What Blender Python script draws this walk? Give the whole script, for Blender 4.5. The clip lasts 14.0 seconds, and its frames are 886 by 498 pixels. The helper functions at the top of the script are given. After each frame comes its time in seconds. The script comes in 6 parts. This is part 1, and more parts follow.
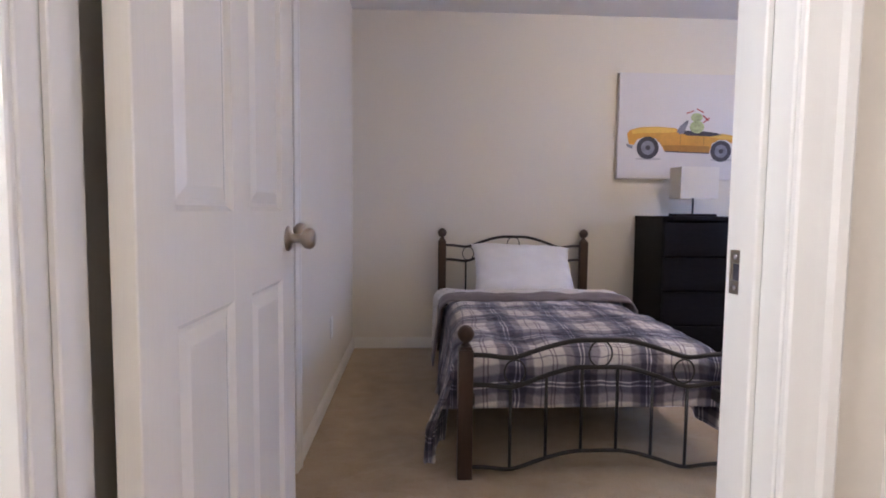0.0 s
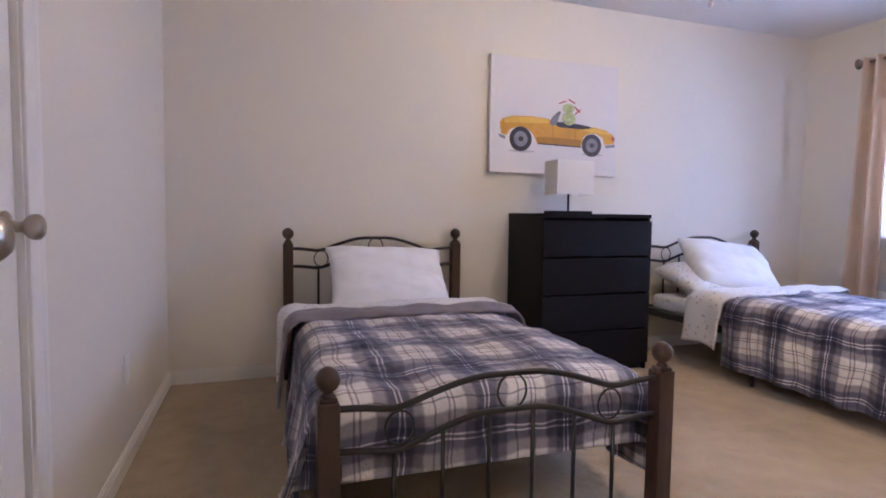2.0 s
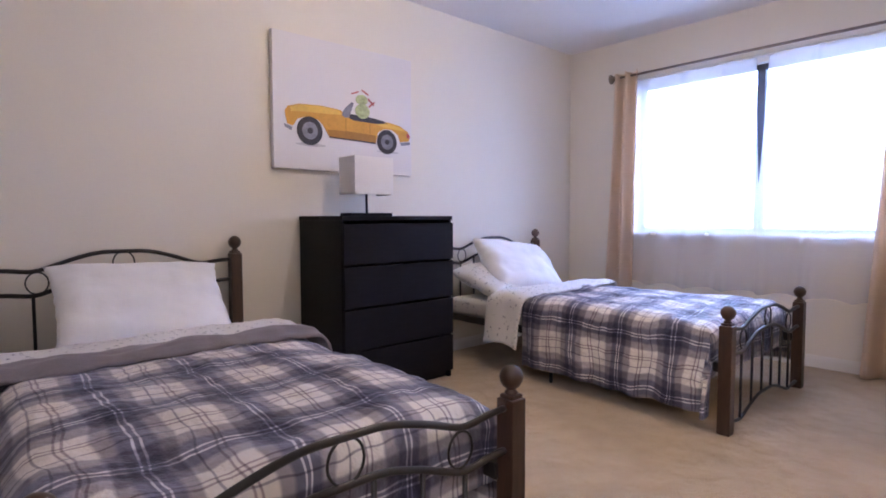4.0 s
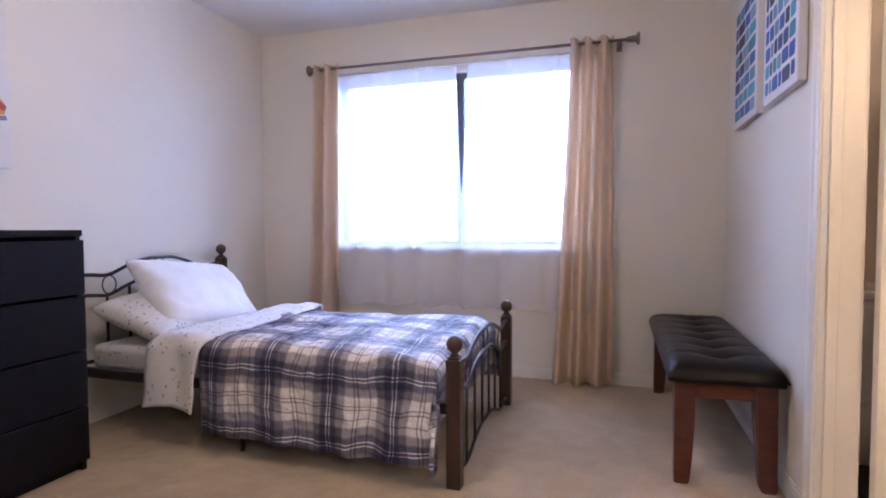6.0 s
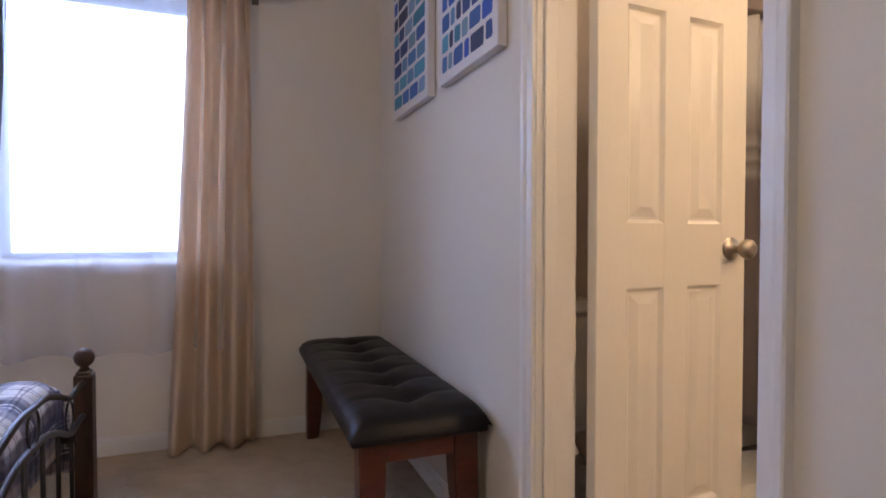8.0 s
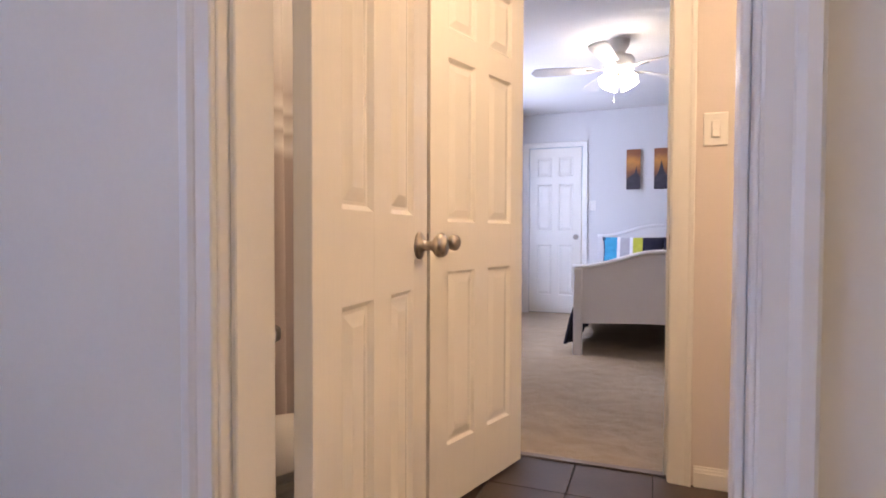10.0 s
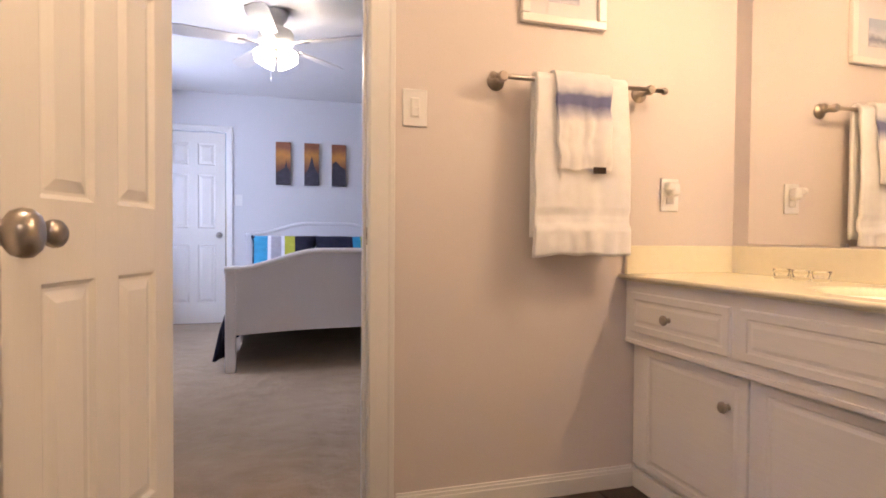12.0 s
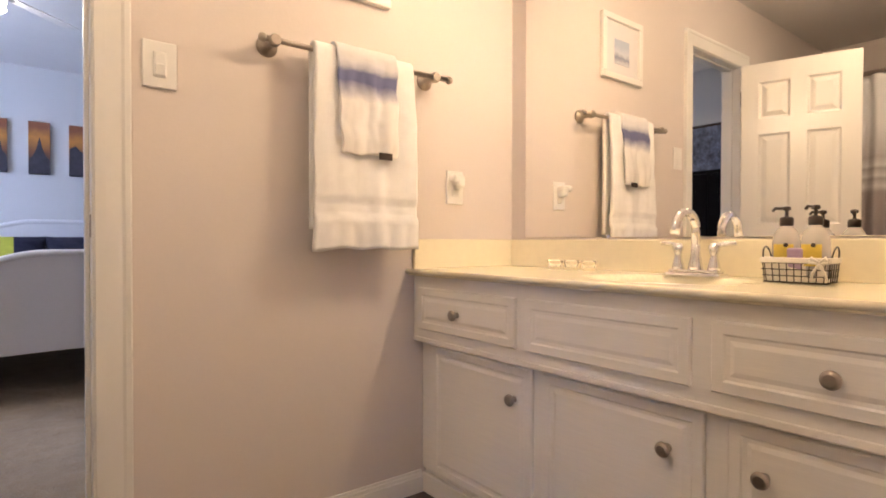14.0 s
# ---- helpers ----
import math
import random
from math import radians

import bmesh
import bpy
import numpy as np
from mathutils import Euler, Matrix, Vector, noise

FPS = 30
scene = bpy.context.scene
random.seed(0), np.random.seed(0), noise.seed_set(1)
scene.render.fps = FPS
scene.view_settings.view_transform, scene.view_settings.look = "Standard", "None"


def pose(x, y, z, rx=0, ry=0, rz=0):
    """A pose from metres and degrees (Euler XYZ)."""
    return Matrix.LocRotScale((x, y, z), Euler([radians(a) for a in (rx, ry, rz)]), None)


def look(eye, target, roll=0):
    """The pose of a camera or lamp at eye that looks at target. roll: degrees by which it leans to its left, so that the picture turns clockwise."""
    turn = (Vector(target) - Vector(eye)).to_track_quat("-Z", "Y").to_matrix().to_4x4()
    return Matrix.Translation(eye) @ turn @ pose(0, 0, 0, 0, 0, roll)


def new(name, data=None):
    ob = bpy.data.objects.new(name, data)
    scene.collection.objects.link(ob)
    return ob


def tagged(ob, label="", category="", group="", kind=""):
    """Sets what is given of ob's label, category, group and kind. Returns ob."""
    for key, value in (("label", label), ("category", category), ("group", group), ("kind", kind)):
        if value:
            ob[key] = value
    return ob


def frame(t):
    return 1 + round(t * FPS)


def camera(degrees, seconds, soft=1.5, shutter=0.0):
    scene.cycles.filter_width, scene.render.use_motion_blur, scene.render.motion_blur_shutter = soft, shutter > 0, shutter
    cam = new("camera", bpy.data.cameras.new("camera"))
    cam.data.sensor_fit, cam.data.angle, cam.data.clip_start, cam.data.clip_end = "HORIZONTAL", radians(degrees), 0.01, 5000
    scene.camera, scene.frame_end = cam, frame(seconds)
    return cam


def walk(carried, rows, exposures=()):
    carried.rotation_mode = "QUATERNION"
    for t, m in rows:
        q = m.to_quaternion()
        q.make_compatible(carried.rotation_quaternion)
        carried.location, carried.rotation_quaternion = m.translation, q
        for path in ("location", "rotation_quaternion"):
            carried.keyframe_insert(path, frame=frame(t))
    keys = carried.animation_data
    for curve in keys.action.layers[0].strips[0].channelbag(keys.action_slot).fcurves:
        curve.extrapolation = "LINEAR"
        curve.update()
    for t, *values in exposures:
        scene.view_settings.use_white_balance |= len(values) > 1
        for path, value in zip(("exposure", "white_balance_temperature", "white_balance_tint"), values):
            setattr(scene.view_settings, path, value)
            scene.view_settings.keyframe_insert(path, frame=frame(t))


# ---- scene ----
cam = camera(77.9, 14.0, 1.8)
PATH = [
    (0, (0.034, 0.226, 1.005), (0.134, 2.219, 0.866), 0.6),
    (0.5, (0.056, 0.426, 0.988), (0.230, 2.414, 0.851), 0.7),
    (1, (0.037, 0.601, 0.985), (0.349, 2.572, 0.850), 0.7),
    (1.5, (0.034, 0.729, 0.977), (0.535, 2.661, 0.846), 0.7),
    (2, (0.060, 0.857, 0.964), (0.699, 2.748, 0.842), 0.7),
    (2.2, (0.074, 0.901, 0.964), (0.767, 2.773, 0.843), 0.6),
    (4.3, (0.191, 1.338, 0.973), (1.620, 2.734, 0.871), -0.0),
    (4.5, (0.260, 1.378, 0.950), (1.749, 2.711, 0.856), 0.1),
    (5, (0.412, 1.484, 0.979), (2.058, 2.616, 0.879), -0.1),
    (5.5, (0.570, 1.560, 0.990), (2.350, 2.466, 0.896), -0.2),
    (6, (0.734, 1.653, 0.996), (2.640, 2.255, 0.912), -0.2),
    (6.5, (0.903, 1.722, 0.985), (2.884, 1.991, 0.908), -0.2),
    (7, (1.133, 1.724, 0.980), (3.132, 1.731, 0.910), -0.1),
    (7.5, (1.338, 1.719, 0.975), (3.315, 1.428, 0.914), -0.1),
    (8, (1.541, 1.740, 0.967), (3.411, 1.033, 0.919), -0.0),
    (8.2, (1.601, 1.744, 0.969), (3.416, 0.906, 0.914), 0.0),
    (10.3, (2.265, 1.543, 0.957), (2.767, -0.392, 0.905), 0.7),
    (10.5, (2.295, 1.477, 0.957), (2.677, -0.486, 0.906), 1.1),
    (11, (2.337, 1.335, 0.947), (2.432, -0.662, 0.900), 0.9),
    (11.3, (2.389, 1.262, 0.930), (2.265, -0.734, 0.891), 0.7),
    (11.5, (2.375, 1.206, 0.937), (2.139, -0.779, 0.889), 0.6),
    (12, (2.392, 1.107, 0.929), (1.833, -0.813, 0.885), 0.4),
    (12.5, (2.340, 1.022, 0.912), (1.517, -0.800, 0.875), 0.4),
    (13, (2.316, 0.975, 0.902), (1.281, -0.735, 0.871), 0.3),
    (13.5, (2.293, 0.948, 0.897), (1.135, -0.683, 0.866), 0.1),
    (14, (2.281, 0.929, 0.892), (1.047, -0.646, 0.866), 0.1),
]
walk(cam, [(t, look(eye, target, roll)) for t, eye, target, roll in PATH], exposures=[(0.0, 0.18, 6020, 13), (0.6, 0.28, 6080, 15), (1.5, 0.36, 6130, 17), (2.5, 0.38, 6120, 17), (5.0, 0.36, 6160, 18), (6.0, 0.36, 6200, 18), (7.0, -0.04, 6380, 16), (8.2, -0.24, 6600, 14), (10.3, -0.04, 6600, 17), (11.5, -0.17, 6560, 18), (13.0, -0.20, 6230, 13), (14.0, -0.15, 6060, 11)])

# world: overcast sky outside, a weak wide sun
world = bpy.data.worlds.new("sky")
world.use_nodes = True
scene.world = world
wn = world.node_tree
sky = wn.nodes.new("ShaderNodeTexSky")
sky.sky_type, sky.sun_disc = "NISHITA", False
sky.sun_elevation, sky.sun_rotation = radians(48), radians(150)
wn.links.new(sky.outputs[0], wn.nodes["Background"].inputs[0])
wn.nodes["Background"].inputs[1].default_value = 0.08

WINDOW_GLOW = 9.0
WINDOW_GLOW_2 = 12.5
BATH_BULB = 335.0
BATH_FILL = 50.0
FAN_BULB = 34.0
HALL_FILL = 120.0
ROOM_GLOBE = 92.0


# ---- materials ----
def nodes_of(name):
    m = bpy.data.materials.new(name)
    m.use_nodes = True
    nt = m.node_tree
    return m, nt, nt.nodes["Principled BSDF"]


def coords(nt, scale=1.0, kind="Object"):
    tc = nt.nodes.new("ShaderNodeTexCoord")
    mp = nt.nodes.new("ShaderNodeMapping")
    mp.inputs["Scale"].default_value = scale if isinstance(scale, tuple) else (scale,) * 3
    nt.links.new(tc.outputs[kind], mp.inputs["Vector"])
    return mp.outputs[0]


def surface(name, col, rough=0.5, var=0.06, scale=3.0, bump=0.1, bscale=150.0, metal=0.0, stretch=(1, 1, 1), dist=0.002, sheen=0.0, spec=0.5, kind="Object"):
    """Base colour that drifts at two scales, with fine relief."""
    m, nt, b = nodes_of(name)
    big, small, mix = nt.nodes.new("ShaderNodeTexNoise"), nt.nodes.new("ShaderNodeTexNoise"), nt.nodes.new("ShaderNodeMix")
    v = coords(nt, stretch, kind)
    big.inputs["Scale"].default_value, big.inputs["Detail"].default_value = scale, 4
    small.inputs["Scale"].default_value, small.inputs["Detail"].default_value = bscale, 3
    nt.links.new(v, big.inputs["Vector"]), nt.links.new(v, small.inputs["Vector"])
    add = nt.nodes.new("ShaderNodeMath")
    add.operation = "MULTIPLY_ADD"
    nt.links.new(big.outputs[0], add.inputs[0])
    add.inputs[1].default_value = 0.65
    half = nt.nodes.new("ShaderNodeMath")
    half.operation = "MULTIPLY"
    half.inputs[1].default_value = 0.35
    nt.links.new(small.outputs[0], half.inputs[0]), nt.links.new(half.outputs[0], add.inputs[2])
    ramp = nt.nodes.new("ShaderNodeMapRange")
    ramp.inputs["From Min"].default_value, ramp.inputs["From Max"].default_value = 0.3, 0.7
    nt.links.new(add.outputs[0], ramp.inputs[0])
    mix.data_type = "RGBA"
    mix.inputs["A"].default_value = (*[c * (1 - var) for c in col], 1)
    mix.inputs["B"].default_value = (*[min(1, c * (1 + var)) for c in col], 1)
    nt.links.new(ramp.outputs[0], mix.inputs["Factor"])
    nt.links.new(mix.outputs["Result"], b.inputs["Base Color"])
    b.inputs["Roughness"].default_value, b.inputs["Metallic"].default_value = rough, metal
    b.inputs["Specular IOR Level"].default_value = spec
    if sheen:
        b.inputs["Sheen Weight"].default_value = sheen
    bp = nt.nodes.new("ShaderNodeBump")
    bp.inputs["Strength"].default_value, bp.inputs["Distance"].default_value = bump, dist
    nt.links.new(small.outputs[0], bp.inputs["Height"])
    nt.links.new(bp.outputs[0], b.inputs["Normal"])
    return m


def glowing(name, col, strength):
    m = bpy.data.materials.new(name)
    m.use_nodes = True
    nt = m.node_tree
    nt.nodes.remove(nt.nodes["Principled BSDF"])
    e = nt.nodes.new("ShaderNodeEmission")
    e.inputs[0].default_value, e.inputs[1].default_value = (*col, 1), strength
    nt.links.new(e.outputs[0], nt.nodes["Material Output"].inputs[0])
    return m


def glassy(name, col=(1, 1, 1), rough=0.02, ior=1.45):
    m, nt, b = nodes_of(name)
    b.inputs["Base Color"].default_value = (*col, 1)
    b.inputs["Roughness"].default_value, b.inputs["Transmission Weight"].default_value, b.inputs["IOR"].default_value = rough, 1.0, ior
    return m


def cloth_thin(name, col, see, glow, weave=(60, 60, 3)):
    """Woven cloth that lets light through: part open weave, part scattering."""
    m = bpy.data.materials.new(name)
    m.use_nodes = True
    nt = m.node_tree
    nt.nodes.remove(nt.nodes["Principled BSDF"])
    d, t, tr = nt.nodes.new("ShaderNodeBsdfDiffuse"), nt.nodes.new("ShaderNodeBsdfTranslucent"), nt.nodes.new("ShaderNodeBsdfTransparent")
    a, c = nt.nodes.new("ShaderNodeMixShader"), nt.nodes.new("ShaderNodeMixShader")
    n = nt.nodes.new("ShaderNodeTexNoise")
    n.inputs["Scale"].default_value = 1.0
    nt.links.new(coords(nt, weave), n.inputs["Vector"])
    mx = nt.nodes.new("ShaderNodeMix")
    mx.data_type = "RGBA"
    mx.inputs["A"].default_value = (*[k * 0.9 for k in col], 1)
    mx.inputs["B"].default_value = (*[min(1, k * 1.06) for k in col], 1)
    nt.links.new(n.outputs[0], mx.inputs["Factor"])
    for s in (d, t):
        nt.links.new(mx.outputs["Result"], s.inputs[0])
    a.inputs[0].default_value, c.inputs[0].default_value = glow, see
    nt.links.new(d.outputs[0], a.inputs[1]), nt.links.new(t.outputs[0], a.inputs[2])
    nt.links.new(a.outputs[0], c.inputs[1]), nt.links.new(tr.outputs[0], c.inputs[2])
    nt.links.new(c.outputs[0], nt.nodes["Material Output"].inputs[0])
    return m


def ramp_node(nt, stops, interp="LINEAR"):
    r = nt.nodes.new("ShaderNodeValToRGB")
    r.color_ramp.interpolation = interp
    el = r.color_ramp.elements
    while len(el) > 1:
        el.remove(el[-1])
    el[0].position, el[0].color = stops[0][0], (*stops[0][1], 1)
    for p, c in stops[1:]:
        e = el.new(p)
        e.color = (*c, 1)
    return r


def plaid(name):
    """Cream, grey and navy check with thin white and wine lines, along the cloth's own lengths."""
    m, nt, b = nodes_of(name)
    uv = nt.nodes.new("ShaderNodeTexCoord")
    sep = nt.nodes.new("ShaderNodeSeparateXYZ")
    wob = nt.nodes.new("ShaderNodeTexNoise")
    wob.inputs["Scale"].default_value = 5
    nt.links.new(uv.outputs["UV"], wob.inputs["Vector"])
    sub = nt.nodes.new("ShaderNodeVectorMath")
    sub.operation = "MULTIPLY_ADD"
    sub.inputs[1].default_value = (0.065, 0.065, 0)
    nt.links.new(wob.outputs["Color"], sub.inputs[0]), nt.links.new(uv.outputs["UV"], sub.inputs[2])
    nt.links.new(sub.outputs[0], sep.inputs[0])
    cream, grey, navy, white, wine = (0.72, 0.69, 0.67), (0.27, 0.245, 0.285), (0.062, 0.058, 0.125), (0.62, 0.61, 0.67), (0.30, 0.24, 0.27)
    cols = []
    for axis, period, phase in ((0, 0.265, 0.57), (1, 0.285, 0.82)):
        mu = nt.nodes.new("ShaderNodeMath")
        mu.operation = "DIVIDE"
        mu.inputs[1].default_value = period
        nt.links.new(sep.outputs[axis], mu.inputs[0])
        fr = nt.nodes.new("ShaderNodeMath")
        fr.operation = "FRACT"
        ph = nt.nodes.new("ShaderNodeMath")
        ph.inputs[1].default_value = phase
        nt.links.new(mu.outputs[0], ph.inputs[0]), nt.links.new(ph.outputs[0], fr.inputs[0])
        r = ramp_node(nt, [(0.0, cream), (0.045, cream), (0.052, wine), (0.066, wine), (0.073, cream), (0.10, cream), (0.107, wine), (0.121, wine), (0.128, cream), (0.25, cream), (0.28, grey), (0.37, grey), (0.41, navy), (0.485, navy), (0.490, white), (0.504, white), (0.509, navy),
                           (0.540, navy), (0.545, white), (0.559, white), (0.564, navy), (0.64, navy), (0.68, grey), (0.77, grey), (0.80, cream), (0.89, cream), (0.898, grey), (0.91, grey), (0.918, cream), (1.0, cream)])
        nt.links.new(fr.outputs[0], r.inputs[0])
        cols.append(r)
    mx = nt.nodes.new("ShaderNodeMix")
    mx.data_type = "RGBA"
    mx.inputs["Factor"].default_value = 0.5
    nt.links.new(cols[0].outputs[0], mx.inputs["A"]), nt.links.new(cols[1].outputs[0], mx.inputs["B"])
    both = nt.nodes.new("ShaderNodeMix")
    both.data_type = "RGBA"
    both.inputs["Factor"].default_value = 0.8
    nt.links.new(mx.outputs["Result"], both.inputs["A"])
    prod = nt.nodes.new("ShaderNodeVectorMath")
    prod.operation = "MULTIPLY"
    nt.links.new(cols[0].outputs[0], prod.inputs[0]), nt.links.new(cols[1].outputs[0], prod.inputs[1])
    twill = nt.nodes.new("ShaderNodeVectorMath")
    twill.operation = "SCALE"
    twill.inputs["Scale"].default_value = 1.39
    nt.links.new(prod.outputs[0], twill.inputs[0]), nt.links.new(twill.outputs[0], both.inputs["B"])
    nt.links.new(both.outputs["Result"], b.inputs["Base Color"])
    b.inputs["Roughness"].default_value = 0.5
    b.inputs["Specular IOR Level"].default_value = 0.45
    # sheen tinted blue to imitate the window's sky reflected on the cloth
    b.inputs["Sheen Weight"].default_value = 0.12
    b.inputs["Sheen Tint"].default_value = (0.45, 0.6, 1.0, 1)
    n2 = nt.nodes.new("ShaderNodeTexNoise")
    n2.inputs["Scale"].default_value, n2.inputs["Detail"].default_value = 10, 6
    nt.links.new(uv.outputs["UV"], n2.inputs["Vector"])
    bp = nt.nodes.new("ShaderNodeBump")
    bp.inputs["Strength"].default_value, bp.inputs["Distance"].default_value = 0.9, 0.045
    nt.links.new(n2.outputs[0], bp.inputs["Height"]), nt.links.new(bp.outputs[0], b.inputs["Normal"])
    return m


def printed(name, col, ink):
    """White cotton with a small scattered print."""
    m, nt, b = nodes_of(name)
    v = coords(nt, (34, 34, 34))
    vo, no = nt.nodes.new("ShaderNodeTexVoronoi"), nt.nodes.new("ShaderNodeTexNoise")
    vo.inputs["Scale"].default_value, no.inputs["Scale"].default_value = 1.0, 5.0
    no.inputs["Detail"].default_value = 3
    nt.links.new(v, vo.inputs["Vector"]), nt.links.new(v, no.inputs["Vector"])
    ad = nt.nodes.new("ShaderNodeMath")
    ad.operation = "ADD"
    nt.links.new(vo.outputs["Distance"], ad.inputs[0]), nt.links.new(no.outputs[0], ad.inputs[1])
    r = ramp_node(nt, [(0.0, ink), (0.66, ink), (0.72, col), (1.0, col)])
    nt.links.new(ad.outputs[0], r.inputs[0])
    nt.links.new(r.outputs[0], b.inputs["Base Color"])
    b.inputs["Roughness"].default_value = 0.8
    return m


def height_bands(name, stops, rough=0.8, lo=0.0, hi=1.0, wob=0.0, wscale=8.0, axis=2):
    """Colours that follow the height within the thing's own generated box."""
    m, nt, b = nodes_of(name)
    tc, sep = nt.nodes.new("ShaderNodeTexCoord"), nt.nodes.new("ShaderNodeSeparateXYZ")
    nt.links.new(tc.outputs["Object"], sep.inputs[0])
    mr = nt.nodes.new("ShaderNodeMapRange")
    mr.inputs["From Min"].default_value, mr.inputs["From Max"].default_value = lo, hi
    no = nt.nodes.new("ShaderNodeTexNoise")
    no.inputs["Scale"].default_value, no.inputs["Detail"].default_value = wscale, 6
    nt.links.new(tc.outputs["Object"], no.inputs["Vector"])
    ma = nt.nodes.new("ShaderNodeMath")
    ma.operation = "MULTIPLY_ADD"
    ma.inputs[1].default_value = wob
    nt.links.new(no.outputs[0], ma.inputs[0]), nt.links.new(sep.outputs[axis], ma.inputs[2])
    nt.links.new(ma.outputs[0], mr.inputs[0])
    r = ramp_node(nt, stops)
    nt.links.new(mr.outputs[0], r.inputs[0])
    nt.links.new(r.outputs[0], b.inputs["Base Color"])
    b.inputs["Roughness"].default_value = rough
    bp = nt.nodes.new("ShaderNodeBump")
    n2 = nt.nodes.new("ShaderNodeTexNoise")
    n2.inputs["Scale"].default_value = 300
    nt.links.new(tc.outputs["Object"], n2.inputs["Vector"])
    bp.inputs["Strength"].default_value, bp.inputs["Distance"].default_value = 0.3, 0.003
    nt.links.new(n2.outputs[0], bp.inputs["Height"]), nt.links.new(bp.outputs[0], b.inputs["Normal"])
    return m


def island_colours(name, cols, rough=0.6):
    m, nt, b = nodes_of(name)
    g = nt.nodes.new("ShaderNodeObjectInfo")
    r = ramp_node(nt, [(i / len(cols), c) for i, c in enumerate(cols)], "CONSTANT")
    nt.links.new(g.outputs["Random"], r.inputs[0])
    nt.links.new(r.outputs[0], b.inputs["Base Color"])
    b.inputs["Roughness"].default_value = rough
    return m


def carpet(name):
    """Cut pile: tufts, brushed patches a hand wide and broad traffic shading."""
    m, nt, b = nodes_of(name)
    v = coords(nt)
    noises = []
    for sc, det in ((1.7, 3), (9.0, 5), (170.0, 3)):
        n = nt.nodes.new("ShaderNodeTexNoise")
        n.inputs["Scale"].default_value, n.inputs["Detail"].default_value = sc, det
        nt.links.new(v, n.inputs["Vector"])
        noises.append(n)
    total = None
    for n, wt in zip(noises, (0.30, 0.26, 0.44)):
        mu = nt.nodes.new("ShaderNodeMath")
        mu.operation = "MULTIPLY_ADD"
        nt.links.new(n.outputs[0], mu.inputs[0])
        mu.inputs[1].default_value, mu.inputs[2].default_value = wt, 0.0
        if total is not None:
            nt.links.new(total, mu.inputs[2])
        total = mu.outputs[0]
    r = ramp_node(nt, [(0.38, (0.345, 0.255, 0.160)), (0.48, (0.425, 0.318, 0.205)), (0.55, (0.465, 0.350, 0.230)), (0.64, (0.54, 0.415, 0.283))])
    nt.links.new(total, r.inputs[0])
    nt.links.new(r.outputs[0], b.inputs["Base Color"])
    b.inputs["Roughness"].default_value, b.inputs["Specular IOR Level"].default_value = 0.95, 0.1
    b.inputs["Sheen Weight"].default_value = 0.25
    bp, bp2 = nt.nodes.new("ShaderNodeBump"), nt.nodes.new("ShaderNodeBump")
    bp.inputs["Strength"].default_value, bp.inputs["Distance"].default_value = 0.5, 0.05
    bp2.inputs["Strength"].default_value, bp2.inputs["Distance"].default_value = 0.8, 0.008
    nt.links.new(noises[1].outputs[0], bp.inputs["Height"]), nt.links.new(noises[2].outputs[0], bp2.inputs["Height"])
    nt.links.new(bp.outputs[0], bp2.inputs["Normal"]), nt.links.new(bp2.outputs[0], b.inputs["Normal"])
    return m


M_WALL = surface("cream_wall_paint", (0.76, 0.71, 0.63), 0.7, 0.025, 1.2, 0.25, 90, dist=0.0015)
M_BATH = surface("tan_wall_paint", (0.69, 0.62, 0.58), 0.6, 0.02, 1.5, 0.2, 110, dist=0.0015)
M_BED2 = surface("pale_wall_paint", (0.70, 0.69, 0.69), 0.7, 0.02, 1.2, 0.2, 90)
M_CEIL = surface("ceiling_paint", (0.80, 0.775, 0.755), 0.85, 0.03, 2, 0.6, 70, dist=0.004)
M_TRIM = surface("white_gloss_paint", (0.80, 0.775, 0.735), 0.35, 0.02, 4, 0.04, 60)
M_DOOR = surface("white_door_paint", (0.83, 0.79, 0.725), 0.25, 0.02, 3, 0.12, 1.0, stretch=(160, 160, 6), dist=0.0006)
M_CARPET = carpet("beige_carpet")
M_TILE = surface("dark_brown_tile", (0.055, 0.035, 0.028), 0.35, 0.3, 6, 0.15, 60)
M_NICKEL = surface("satin_nickel", (0.42, 0.37, 0.32), 0.28, 0.08, 20, 0.03, 300, metal=1.0)
M_CHROME = surface("chrome", (0.80, 0.80, 0.82), 0.06, 0.02, 10, 0.0, 100, metal=1.0)
M_IRON = surface("black_metal", (0.018, 0.015, 0.016), 0.35, 0.2, 15, 0.08, 120)
M_POST = surface("dark_walnut", (0.050, 0.024, 0.016), 0.38, 0.35, 6, 0.15, 40, stretch=(8, 8, 1))
M_ESPRESSO = surface("espresso_veneer", (0.0065, 0.0055, 0.0085), 0.58, 0.35, 6, 0.08, 50, stretch=(2, 12, 12), spec=0.12)
M_BENCHWOOD = surface("cherry_stained_wood", (0.085, 0.022, 0.014), 0.3, 0.35, 5, 0.1, 40, stretch=(3, 3, 9))
M_LEATHER = surface("black_leather", (0.006, 0.005, 0.0075), 0.40, 0.25, 8, 0.35, 220, dist=0.002, spec=0.18)
M_PLAID = plaid("plaid_comforter")
M_REVERSE = surface("mauve_grey_flannel", (0.165, 0.14, 0.16), 0.85, 0.15, 12, 0.4, 120, dist=0.004, sheen=0.15)
M_SHEET = printed("printed_cotton", (0.70, 0.68, 0.69), (0.30, 0.29, 0.33))
M_PILLOW = surface("white_cotton", (0.80, 0.79, 0.82), 0.8, 0.03, 6, 0.35, 14, dist=0.012, sheen=0.2)
